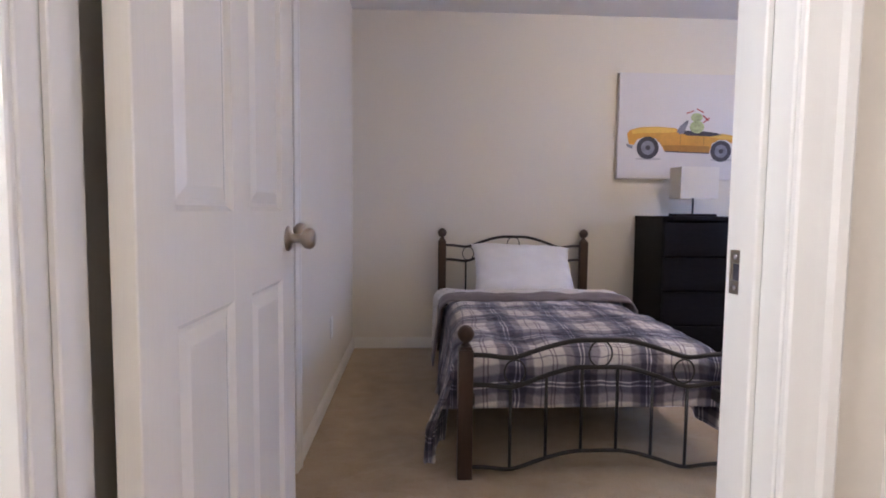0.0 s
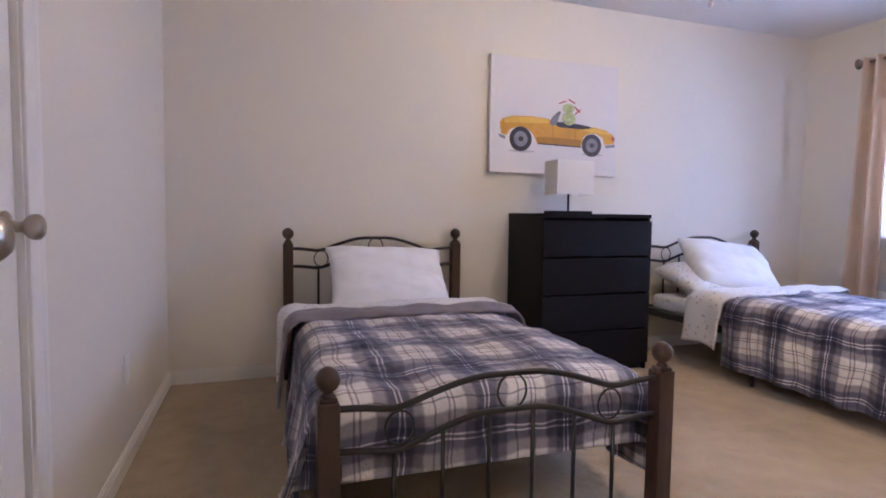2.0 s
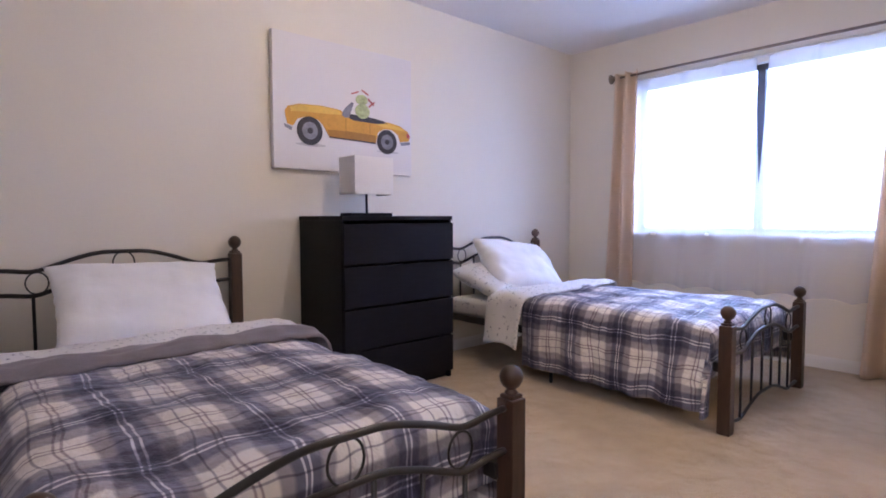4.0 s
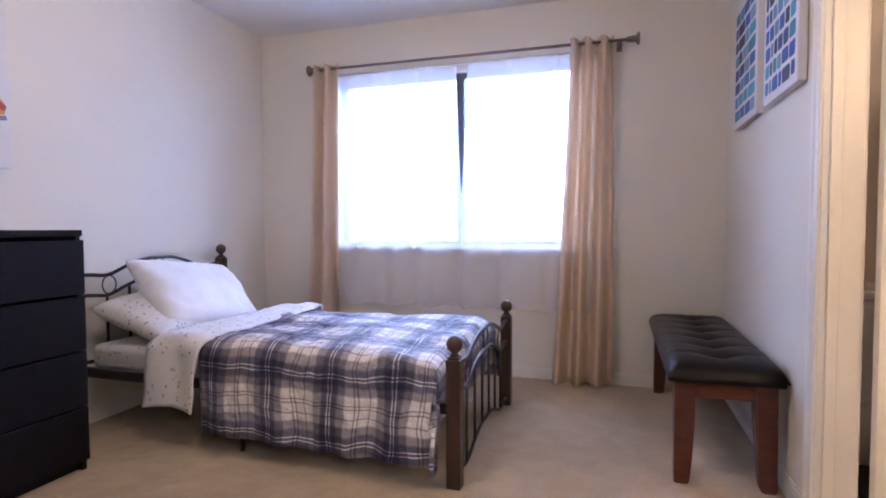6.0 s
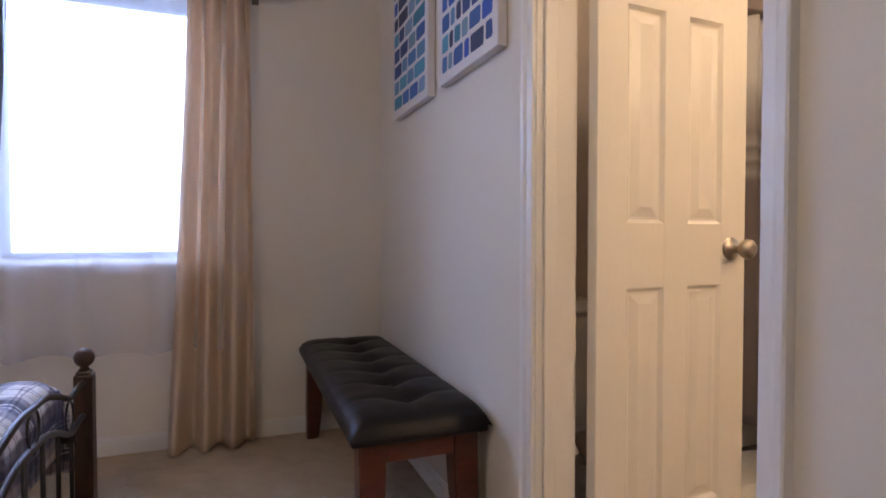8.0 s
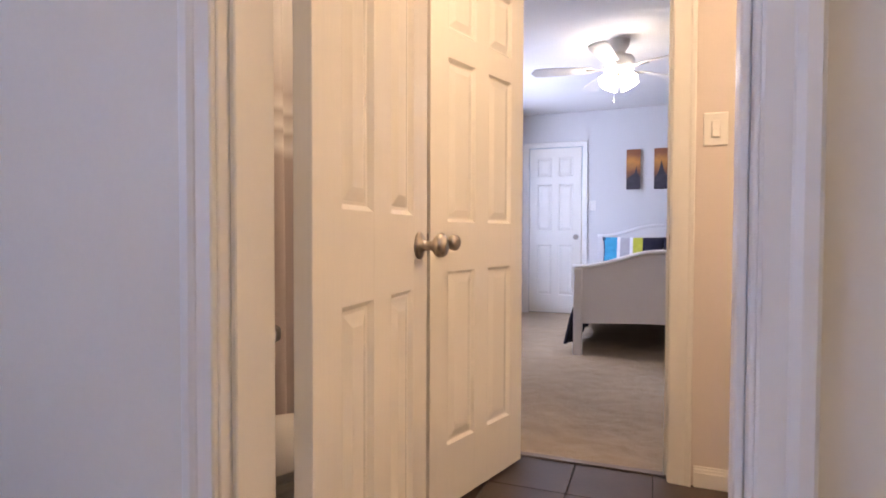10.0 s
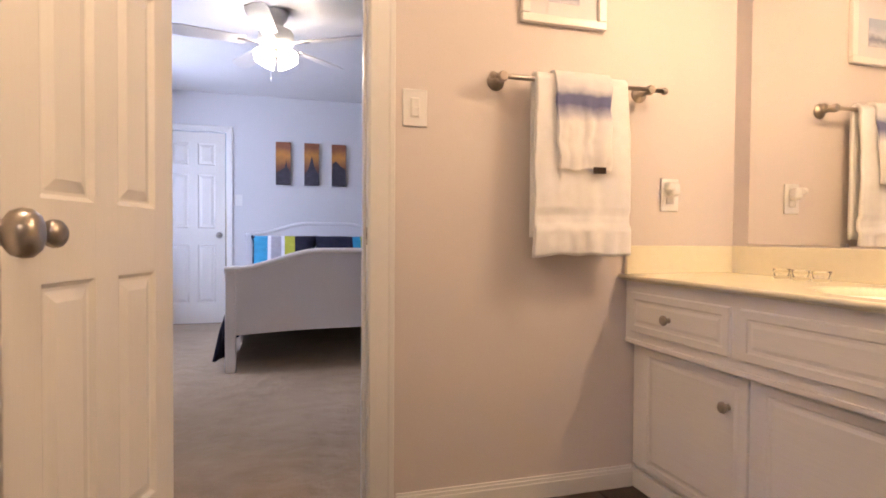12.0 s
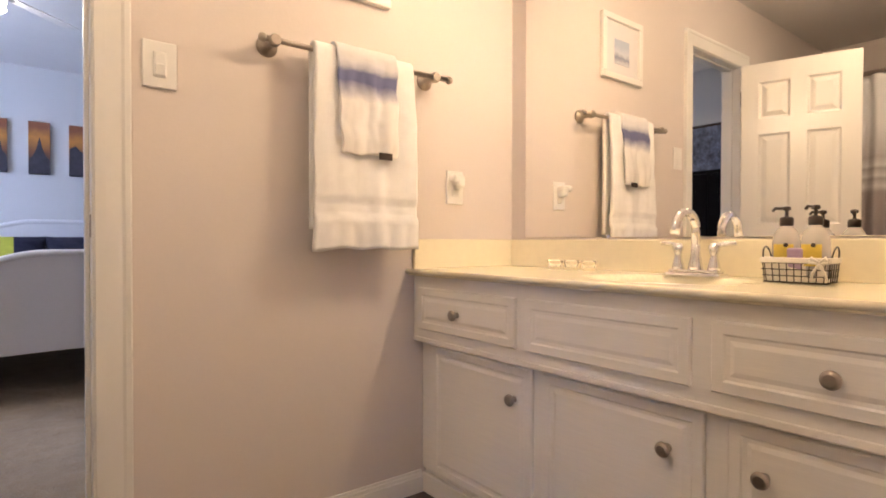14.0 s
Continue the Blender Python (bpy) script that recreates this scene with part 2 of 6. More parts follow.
M_MATTRESS = surface("mattress_ticking", (0.55, 0.53, 0.54), 0.85, 0.06, 12, 0.3, 90)
M_CURTAIN = cloth_thin("beige_curtain", (0.82, 0.675, 0.54), 0.0, 0.40, (420, 420, 300))
M_SHEER = cloth_thin("white_sheer", (0.92, 0.91, 0.94), 0.5, 0.42, (500, 500, 500))
M_SHADE = cloth_thin("lamp_shade_linen", (0.84, 0.81, 0.78), 0.0, 0.22, (260, 260, 260))
M_CANVAS = surface("white_canvas", (0.72, 0.69, 0.70), 0.8, 0.02, 3, 0.3, 400)
M_YELLOW = surface("print_yellow", (0.64, 0.32, 0.045), 0.6, 0.18, 6, 0.05, 60)
M_YELLOW2 = surface("print_yellow_light", (0.76, 0.48, 0.09), 0.6, 0.15, 8, 0.05, 60)
M_OCHRE = surface("print_ochre", (0.40, 0.19, 0.03), 0.6, 0.18, 8, 0.05, 60)
M_TYRE = surface("print_charcoal", (0.05, 0.045, 0.06), 0.7, 0.3, 20, 0.05, 60)
M_HUB = surface("print_grey", (0.22, 0.22, 0.27), 0.7, 0.3, 20, 0.05, 60)
M_GREEN = surface("print_pale_green", (0.42, 0.48, 0.25), 0.7, 0.35, 30, 0.05, 60)
M_RED = surface("print_red", (0.45, 0.08, 0.08), 0.7, 0.2, 30, 0.05, 60)
M_SHADOWINK = surface("print_pale_grey", (0.50, 0.48, 0.50), 0.8, 0.15, 20, 0.05, 60)
M_FRAMEBAR = surface("bronze_window_frame", (0.05, 0.055, 0.075), 0.45, 0.15, 10, 0.05, 100)
M_PLATE = surface("white_plastic", (0.82, 0.80, 0.77), 0.3, 0.02, 20, 0.02, 100)
M_VANITY = surface("white_cabinet_paint", (0.87, 0.83, 0.765), 0.38, 0.03, 3, 0.12, 1.0, stretch=(120, 5, 120), dist=0.0006)
M_COUNTER = surface("cultured_marble", (0.87, 0.80, 0.61), 0.14, 0.04, 5, 0.02, 40)
M_CERAMIC = surface("white_ceramic", (0.80, 0.79, 0.77), 0.12, 0.02, 6, 0.0, 60)
M_TOWEL = surface("white_terry", (0.88, 0.86, 0.84), 0.95, 0.04, 30, 0.6, 320, dist=0.003, sheen=0.4)
M_MIRROR = surface("mirror_silver", (0.90, 0.89, 0.87), 0.015, 0.0, 5, 0.0, 50, metal=1.0)
M_GLASS = glassy("clear_glass", ior=1.12)
M_PANE = glassy("window_glass", (0.97, 1, 1), 0.0, 1.02)
M_WIRE = surface("dark_wire", (0.05, 0.04, 0.035), 0.4, 0.1, 20, 0.02, 100, metal=0.6)
M_SOAP = glassy("bottle_plastic", (0.93, 0.91, 0.93), 0.25, 1.15)
M_SOAP.node_tree.nodes["Principled BSDF"].inputs["Transmission Weight"].default_value = 0.6
M_PUMP = surface("dark_brown_plastic", (0.035, 0.022, 0.018), 0.35, 0.1, 20, 0.02, 100)
M_LABEL = surface("yellow_label", (0.62, 0.47, 0.07), 0.5, 0.1, 30, 0.02, 100)
M_LILAC = surface("lilac_label", (0.40, 0.30, 0.50), 0.5, 0.1, 30, 0.02, 100)
M_FABRIC = surface("basket_liner", (0.80, 0.76, 0.70), 0.9, 0.08, 30, 0.3, 200)
M_BEDWHITE = surface("white_lacquer", (0.74, 0.72, 0.73), 0.38, 0.03, 3, 0.04, 60)
M_NAVY = surface("navy_quilt", (0.014, 0.013, 0.032), 0.85, 0.25, 20, 0.4, 60, dist=0.006)
M_TEAL = surface("turquoise_cotton", (0.03, 0.30, 0.50), 0.8, 0.1, 20, 0.2, 100)
M_LIME = surface("lime_cotton", (0.50, 0.50, 0.06), 0.8, 0.1, 20, 0.2, 100)
M_GREYCOT = surface("grey_cotton", (0.42, 0.40, 0.44), 0.8, 0.1, 20, 0.2, 100)
M_FANBLADE = surface("white_fan_blade", (0.74, 0.70, 0.66), 0.4, 0.04, 6, 0.03, 60)
M_BULB = glowing("lit_glass_shade", (1.0, 0.90, 0.76), FAN_BULB)
M_VANITYBULB = glowing("lit_vanity_globe", (1.0, 0.725, 0.435), BATH_BULB)
M_BATHFILL = glowing("bath_fill_dome", (1.0, 0.76, 0.50), BATH_FILL)
M_HALLFILL = glowing("hall_fill_dome", (0.93, 0.95, 1.0), HALL_FILL)
M_ROOMGLOBE = glowing("lit_room_globe", (1.0, 0.82, 0.60), ROOM_GLOBE)
M_CURTAIN2 = height_bands("striped_shower_curtain", [(0.0, (0.42, 0.36, 0.36)), (0.60, (0.46, 0.40, 0.40)), (0.62, (0.80, 0.78, 0.77)), (0.645, (0.5, 0.45, 0.45)), (0.655, (0.8, 0.78, 0.77)), (0.68, (0.5, 0.45, 0.45)), (0.69, (0.8, 0.78, 0.77)),
                                                     (0.72, (0.55, 0.5, 0.5)), (0.73, (0.62, 0.58, 0.58)), (0.83, (0.78, 0.76, 0.76)), (1.0, (0.78, 0.76, 0.76))], 0.7, 0.1, 1.95)
M_ROD = surface("brown_rod", (0.26, 0.215, 0.19), 0.35, 0.1, 10, 0.02, 100, metal=0.7)
M_HANDTOWEL = height_bands("blue_banded_terry", [(0.0, (0.80, 0.77, 0.74)), (0.52, (0.79, 0.76, 0.74)), (0.62, (0.36, 0.36, 0.46)), (0.68, (0.13, 0.14, 0.27)), (0.76, (0.14, 0.15, 0.28)), (0.80, (0.42, 0.42, 0.50)), (0.86, (0.66, 0.65, 0.67)), (1.0, (0.78, 0.76, 0.74))],
                           0.95, 1.15, 1.505, 0.03, 25)
M_SUNSET = height_bands("sunset_print", [(0.0, (0.02, 0.018, 0.025)), (0.3, (0.05, 0.035, 0.035)), (0.55, (0.25, 0.10, 0.05)), (0.8, (0.62, 0.27, 0.06)), (1.0, (0.28, 0.10, 0.05))], 0.5, 1.48, 1.93, 0.1, 14)
M_SEA = height_bands("sea_print", [(0.0, (0.30, 0.29, 0.36)), (0.3, (0.55, 0.55, 0.62)), (0.5, (0.22, 0.24, 0.36)), (0.7, (0.55, 0.58, 0.68)), (1.0, (0.42, 0.48, 0.62))], 0.5, 1.75, 1.87, 0.05, 30)
M_TOILE = surface("blue_toile_print", (0.16, 0.18, 0.27), 0.6, 0.9, 16, 0.02, 60)
M_BLUES = island_colours("blue_swatches", [(0.02, 0.05, 0.20), (0.03, 0.10, 0.34), (0.05, 0.17, 0.42), (0.10, 0.24, 0.42), (0.03, 0.20, 0.30), (0.16, 0.28, 0.38), (0.02, 0.03, 0.10), (0.07, 0.30, 0.45), (0.20, 0.32, 0.48), (0.02, 0.08, 0.44)])
m_, nt_, b_ = nodes_of("bright_garden_haze")
nt_.nodes.remove(b_)
em_ = nt_.nodes.new("ShaderNodeEmission")
no_ = nt_.nodes.new("ShaderNodeTexNoise")
no_.inputs["Scale"].default_value, no_.inputs["Detail"].default_value = 2.2, 5
nt_.links.new(coords(nt_), no_.inputs["Vector"])
rp_ = ramp_node(nt_, [(0.0, (0.43, 0.61, 1.04)), (0.45, (0.49, 0.66, 1.15)), (0.6, (0.53, 0.69, 1.17)), (1.0, (0.57, 0.71, 1.17))])
nt_.links.new(no_.outputs[0], rp_.inputs[0])
nt_.links.new(rp_.outputs[0], em_.inputs[0])
sp_, gr_ = nt_.nodes.new("ShaderNodeSeparateXYZ"), nt_.nodes.new("ShaderNodeMapRange")
nt_.links.new(coords(nt_), sp_.inputs[0])
gr_.inputs["From Min"].default_value, gr_.inputs["From Max"].default_value = 0.6, 4.0
gr_.inputs["To Min"].default_value, gr_.inputs["To Max"].default_value = WINDOW_GLOW * 0.5, WINDOW_GLOW * 1.9
nt_.links.new(sp_.outputs[2], gr_.inputs[0]), nt_.links.new(gr_.outputs[0], em_.inputs[1])
nt_.links.new(em_.outputs[0], nt_.nodes["Material Output"].inputs[0])
M_OUTSIDE = m_
M_OUTSIDE2 = glowing("bright_overcast", (0.60, 0.70, 1.0), WINDOW_GLOW_2)


# ---- mesh helpers ----
def slab(bm, a, b, bevel=0.0, segs=2):
    """A box between two corners, with rounded edges, into bm."""
    r = bmesh.ops.create_cube(bm, size=1)
    vs = r["verts"]
    for v in vs:
        v.co = Vector([min(a[i], b[i]) if v.co[i] < 0 else max(a[i], b[i]) for i in range(3)])
    if bevel:
        es = list({e for v in vs for e in v.link_edges})
        bmesh.ops.bevel(bm, geom=es, offset=bevel, segments=segs, profile=0.5, affect="EDGES")
    return bm


def lathe(bm, profile, n=20, m=None):
    """Turn (radius, height) pairs about z."""
    rings = []
    for r, z in profile:
        ring = [bm.verts.new((r * math.cos(2 * math.pi * i / n), r * math.sin(2 * math.pi * i / n), z)) for i in range(n)]
        rings.append(ring)
    fs = []
    for p, q in zip(rings, rings[1:]):
        for i in range(n):
            fs.append(bm.faces.new((p[i], p[(i + 1) % n], q[(i + 1) % n], q[i])))
    fs.append(bm.faces.new(list(reversed(rings[0]))))
    fs.append(bm.faces.new(rings[-1]))
    for f in fs[:-2]:
        f.smooth = True
    if m is not None:
        bmesh.ops.transform(bm, matrix=m, verts=[v for ring in rings for v in ring])
    return bm


def tube(bm, pts, r=0.008, n=8, closed=False):
    """A round bar along points."""
    pts = [Vector(p) for p in pts]
    rings, k = [], len(pts)
    for i, p in enumerate(pts):
        t = (pts[(i + 1) % k] - pts[i - 1]) if closed else (pts[min(i + 1, k - 1)] - pts[max(i - 1, 0)])
        t.normalize()
        side = t.cross(Vector((0, 0, 1)))
        if side.length < 0.05:
            side = t.cross(Vector((0, 1, 0)))
        side.normalize()
        up = side.cross(t)
        rings.append([bm.verts.new(p + r * (math.cos(2 * math.pi * j / n) * side + math.sin(2 * math.pi * j / n) * up)) for j in range(n)])
    pairs = list(zip(rings, rings[1:])) + ([(rings[-1], rings[0])] if closed else [])
    for a, b in pairs:
        for j in range(n):
            f = bm.faces.new((a[j], a[(j + 1) % n], b[(j + 1) % n], b[j]))
            f.smooth = True
    if not closed:
        bm.faces.new(list(reversed(rings[0]))), bm.faces.new(rings[-1])
    return bm


def sheet(fn, nu, nv, uv=False):
    """A grid whose points are fn(i / nu, j / nv); fn may add cloth lengths for its pattern."""
    bm = bmesh.new()
    layer = bm.loops.layers.uv.new("cloth") if uv else None
    vs, tex = [], {}
    for j in range(nv + 1):
        row = []
        for i in range(nu + 1):
            q = fn(i / nu, j / nv)
            v = bm.verts.new(q[:3])
            if uv:
                tex[v] = q[3:5]
            row.append(v)
        vs.append(row)
    for j in range(nv):
        for i in range(nu):
            f = bm.faces.new((vs[j][i], vs[j][i + 1], vs[j + 1][i + 1], vs[j + 1][i]))
            f.smooth = True
            if uv:
                for l in f.loops:
                    l[layer].uv = tex[l.vert]
    return bm


def flat(bm, pts, y0, y1, axis=1):
    """A thin prism from an outline of (a, z) pairs, between two depths."""
    def at(a, z, d):
        return (a, d, z) if axis == 1 else (d, a, z)
    lo, hi = [bm.verts.new(at(a, z, y0)) for a, z in pts], [bm.verts.new(at(a, z, y1)) for a, z in pts]
    bm.faces.new(lo), bm.faces.new(list(reversed(hi)))
    for i in range(len(pts)):
        k = (i + 1) % len(pts)
        bm.faces.new((lo[i], hi[i], hi[k], lo[k]))
    return bm


def disc(cx, cz, r, n=24):
    return [(cx + r * math.cos(2 * math.pi * i / n), cz + r * math.sin(2 * math.pi * i / n)) for i in range(n)]


def mesh_of(name, bm, mat, weld=True):
    bmesh.ops.recalc_face_normals(bm, faces=bm.faces)
    me = bpy.data.meshes.new(name)
    bm.to_mesh(me)
    bm.free()
    me.materials.append(mat)
    return me


def part(name, bm, mat, parent=None, label="", at=None):
    ob = new(name, mesh_of(name, bm, mat))
    if parent is not None:
        ob.parent = parent
    if at is not None:
        ob.matrix_local = at
    return tagged(ob, label) if label else ob


def thing(name, label, category, group="", at=None, kind=""):
    ob = new(name)
    ob.empty_display_size = 0.05
    if at is not None:
        ob.matrix_world = at
    return tagged(ob, label, category, group, kind)


def solid(name, boxes, mat, bevel=0.0, kind="structure", label="", category=""):
    bm = bmesh.new()
    for a, b in boxes:
        slab(bm, a, b, bevel)
    return tagged(part(name, bm, mat), label, category, kind=kind)


def thicken(ob, t, offset=0.0):
    s = ob.modifiers.new("thickness", "SOLIDIFY")
    s.thickness, s.offset = t, offset
    return ob


def wav(x, y, seed=0.0):
    return noise.noise(Vector((x, y, seed)))


# ---- structure ----
CEIL = 2.41
DOOR_TOP = 2.0
X_W, X_E, Y_N = -0.42, 4.30, 4.20

solid("wall_north", [((-0.52, Y_N, 0), (4.42, 4.30, CEIL))], M_WALL)
solid("wall_west", [((-0.52, 0.82, 0), (X_W, 1.475, CEIL)), ((-0.52, 2.285, 0), (X_W, Y_N, CEIL)), ((-0.52, 1.475, DOOR_TOP + 0.015), (X_W, 2.285, CEIL))], M_WALL)
solid("closet_back", [((-1.0, 1.40, 0), (-0.9, 2.36, CEIL))], M_WALL)
WIN = (1.78, 3.56, 0.86, 2.028)
solid("wall_east", [((X_E, 0.93, 0), (4.42, WIN[0], CEIL)), ((X_E, WIN[1], 0), (4.42, Y_N, CEIL)), ((X_E, WIN[0], 0), (4.42, WIN[1], WIN[2])), ((X_E, WIN[0], WIN[3]), (4.42, WIN[1], CEIL))], M_WALL)
solid("wall_entry", [((-0.42, 0.82, 0), (-0.396, 0.93, CEIL)), ((0.467, 0.82, 0), (0.70, 0.93, CEIL)), ((-0.396, 0.82, DOOR_TOP + 0.02), (0.467, 0.93, CEIL))], M_WALL)
D1 = (2.11, 2.735)
solid("wall_south", [((0.66, 0.985, 0), (D1[0] - 0.02, 1.04, CEIL)), ((D1[1] + 0.02, 0.985, 0), (X_E, 1.04, CEIL)), ((D1[0] - 0.02, 0.985, DOOR_TOP + 0.02), (D1[1] + 0.02, 1.04, CEIL)), ((0.66, 0.93, 0), (0.70, 0.985, CEIL))], M_WALL)
solid("wall_bath_north", [((0.70, 0.93, 0), (D1[0] - 0.02, 0.985, CEIL)), ((D1[1] + 0.02, 0.93, 0), (X_E, 0.985, CEIL)), ((D1[0] - 0.02, 0.93, DOOR_TOP + 0.02), (D1[1] + 0.02, 0.985, CEIL))], M_BATH)
solid("wall_hall", [((-1.10, -0.64, 0), (-1.0, 0.93, CEIL)), ((-1.10, -0.694, 0), (0.61, -0.64, CEIL)), ((-1.0, 0.82, 0), (-0.52, 0.93, CEIL))], M_WALL)
solid("floor_carpet", [((-1.0, -0.64, -0.05), (0.61, 0.985, 0)), ((-0.52, 0.985, -0.05), (X_E, Y_N, 0)), ((0.61, 0.94, -0.05), (0.80, 0.985, 0))], M_CARPET)
solid("ceiling", [((-0.52, 0.93, CEIL), (4.42, 4.30, CEIL + 0.05))], M_CEIL)
solid("ceiling_hall", [((-1.10, -0.694, CEIL), (0.61, 0.93, CEIL + 0.05))], M_CEIL)


def board_profile(bm, a, b, nrm, h=0.078):
    """A skirting board from a to b on the floor plan, standing out along nrm, with a stepped top."""
    ax, ay = a
    bx, by = b
    nx, ny = nrm
    for z0, z1, t in ((0.0, h * 0.72, 0.013), (h * 0.72, h * 0.88, 0.010), (h * 0.88, h, 0.006)):
        slab(bm, (min(ax, bx, ax + nx * t, bx + nx * t), min(ay, by, ay + ny * t, by + ny * t), z0), (max(ax, bx, ax + nx * t, bx + nx * t), max(ay, by, ay + ny * t, by + ny * t), z1))


def boards(runs):
    for a, c, n in runs:
        bm = bmesh.new()
        board_profile(bm, a, c, n)
        tagged(part("baseboard", bm, M_TRIM), kind="structure")


boards((((X_W + 0.014, Y_N), (X_E - 0.014, Y_N), (0, -1)), ((X_W, 2.345), (X_W, Y_N), (1, 0)), ((X_W, 0.93), (X_W, 1.415), (1, 0)), ((X_E, 1.04), (X_E, Y_N), (-1, 0)), ((D1[1] + 0.065, 1.04), (X_E - 0.014, 1.04), (0, 1)), ((0.70, 1.04), (D1[0] - 0.065, 1.04), (0, 1))))


def casing(x0, x1, ztop, y, s, w=0.062, axis=0, left=True, right=True):
    """Moulded architrave swept round an opening with mitred corners; s is the side it stands out to. axis 0: the wall runs along x."""
    bm = bmesh.new()
    profile = ((0.004, 0.0), (0.004, 0.0085), (0.0065, 0.011), (0.020, 0.0125), (0.028, 0.0135), (w - 0.022, 0.0155), (w - 0.015, 0.0190), (w - 0.004, 0.0200), (w, 0.0175), (w, 0.0))
    lines = []
    for p, t in profile:
        run = [(x0 - p, 0.0), (x0 - p, ztop + p)] if left else [(x0, ztop + p)]
        run += [(x1 + p, ztop + p), (x1 + p, 0.0)] if right else [(x1, ztop + p)]
        lines.append([bm.verts.new((a, y + s * t, z) if axis == 0 else (y + s * t, a, z)) for a, z in run])
    for a, b in zip(lines, lines[1:]):
        for k in range(len(a) - 1):
            bm.faces.new((a[k], a[k + 1], b[k + 1], b[k]))
    bm.faces.new([l[0] for l in lines]), bm.faces.new([l[-1] for l in lines])
    bmesh.ops.recalc_face_normals(bm, faces=bm.faces)
    return tagged(part("trim", bm, M_TRIM), kind="structure")


def jambs(x0, x1, y0, y1, ztop, stop_y, axis=0):
    """The lining of an opening with its stop."""
    bm = bmesh.new()

    def bx(a, b):
        if axis == 0:
            slab(bm, a, b, 0.002, 1)
        else:
            slab(bm, (a[1], a[0], a[2]), (b[1], b[0], b[2]), 0.002, 1)
    bx((x0 - 0.02, y0 - 0.002, 0), (x0, y1 + 0.002, ztop))
    bx((x1, y0 - 0.002, 0), (x1 + 0.02, y1 + 0.002, ztop))
    bx((x0 - 0.02, y0 - 0.002, ztop), (x1 + 0.02, y1 + 0.002, ztop + 0.02))
    bx((x0, stop_y - 0.016, 0), (x0 + 0.010, stop_y + 0.016, ztop))
    bx((x1 - 0.010, stop_y - 0.016, 0), (x1, stop_y + 0.016, ztop))
    bx((x0 + 0.010, stop_y - 0.016, ztop - 0.010), (x1 - 0.010, stop_y + 0.016, ztop))
    return tagged(part("door_jamb", bm, M_TRIM), kind="structure")


jambs(-0.376, 0.447, 0.82, 0.93, DOOR_TOP, 0.872)
casing(-0.376, 0.447, DOOR_TOP, 0.82, -1)
casing(-0.376, 0.447, DOOR_TOP, 0.93, 1, left=False)
jambs(D1[0], D1[1], 0.93, 1.04, DOOR_TOP, 1.005)
casing(D1[0], D1[1], DOOR_TOP, 1.04, 1, 0.052)
casing(D1[0], D1[1], DOOR_TOP, 0.93, -1)
casing(1.49, 2.27, DOOR_TOP, X_W, 1, 0.066, axis=1)
solid("closet_jamb", [((-0.519, 1.4755, 0), (-0.4185, 1.4925, DOOR_TOP)), ((-0.519, 2.2675, 0), (-0.4185, 2.2845, DOOR_TOP)), ((-0.519, 1.4755, DOOR_TOP), (-0.4185, 2.2845, DOOR_TOP + 0.0145))], M_TRIM)


def knob_mesh():
    bm = bmesh.new()
    lathe(bm, [(0.0325, 0), (0.033, 0.004), (0.028, 0.008), (0.014, 0.011), (0.0115, 0.020), (0.0115, 0.032), (0.016, 0.037), (0.0245, 0.044), (0.0275, 0.053), (0.0265, 0.062), (0.020, 0.069), (0.010, 0.0715)], 24)
    return mesh_of("door_handle", bm, M_NICKEL)


KNOB = knob_mesh()


def hinge_mesh():
    bm = bmesh.new()
    lathe(bm, [(0.004, -0.049), (0.0065, -0.046), (0.0065, -0.016), (0.006, -0.015), (0.0065, -0.014), (0.0065, 0.014), (0.006, 0.015), (0.0065, 0.016), (0.0065, 0.046), (0.004, 0.049)], 10)
    return mesh_of("hinge", bm, M_NICKEL)


HINGE = hinge_mesh()


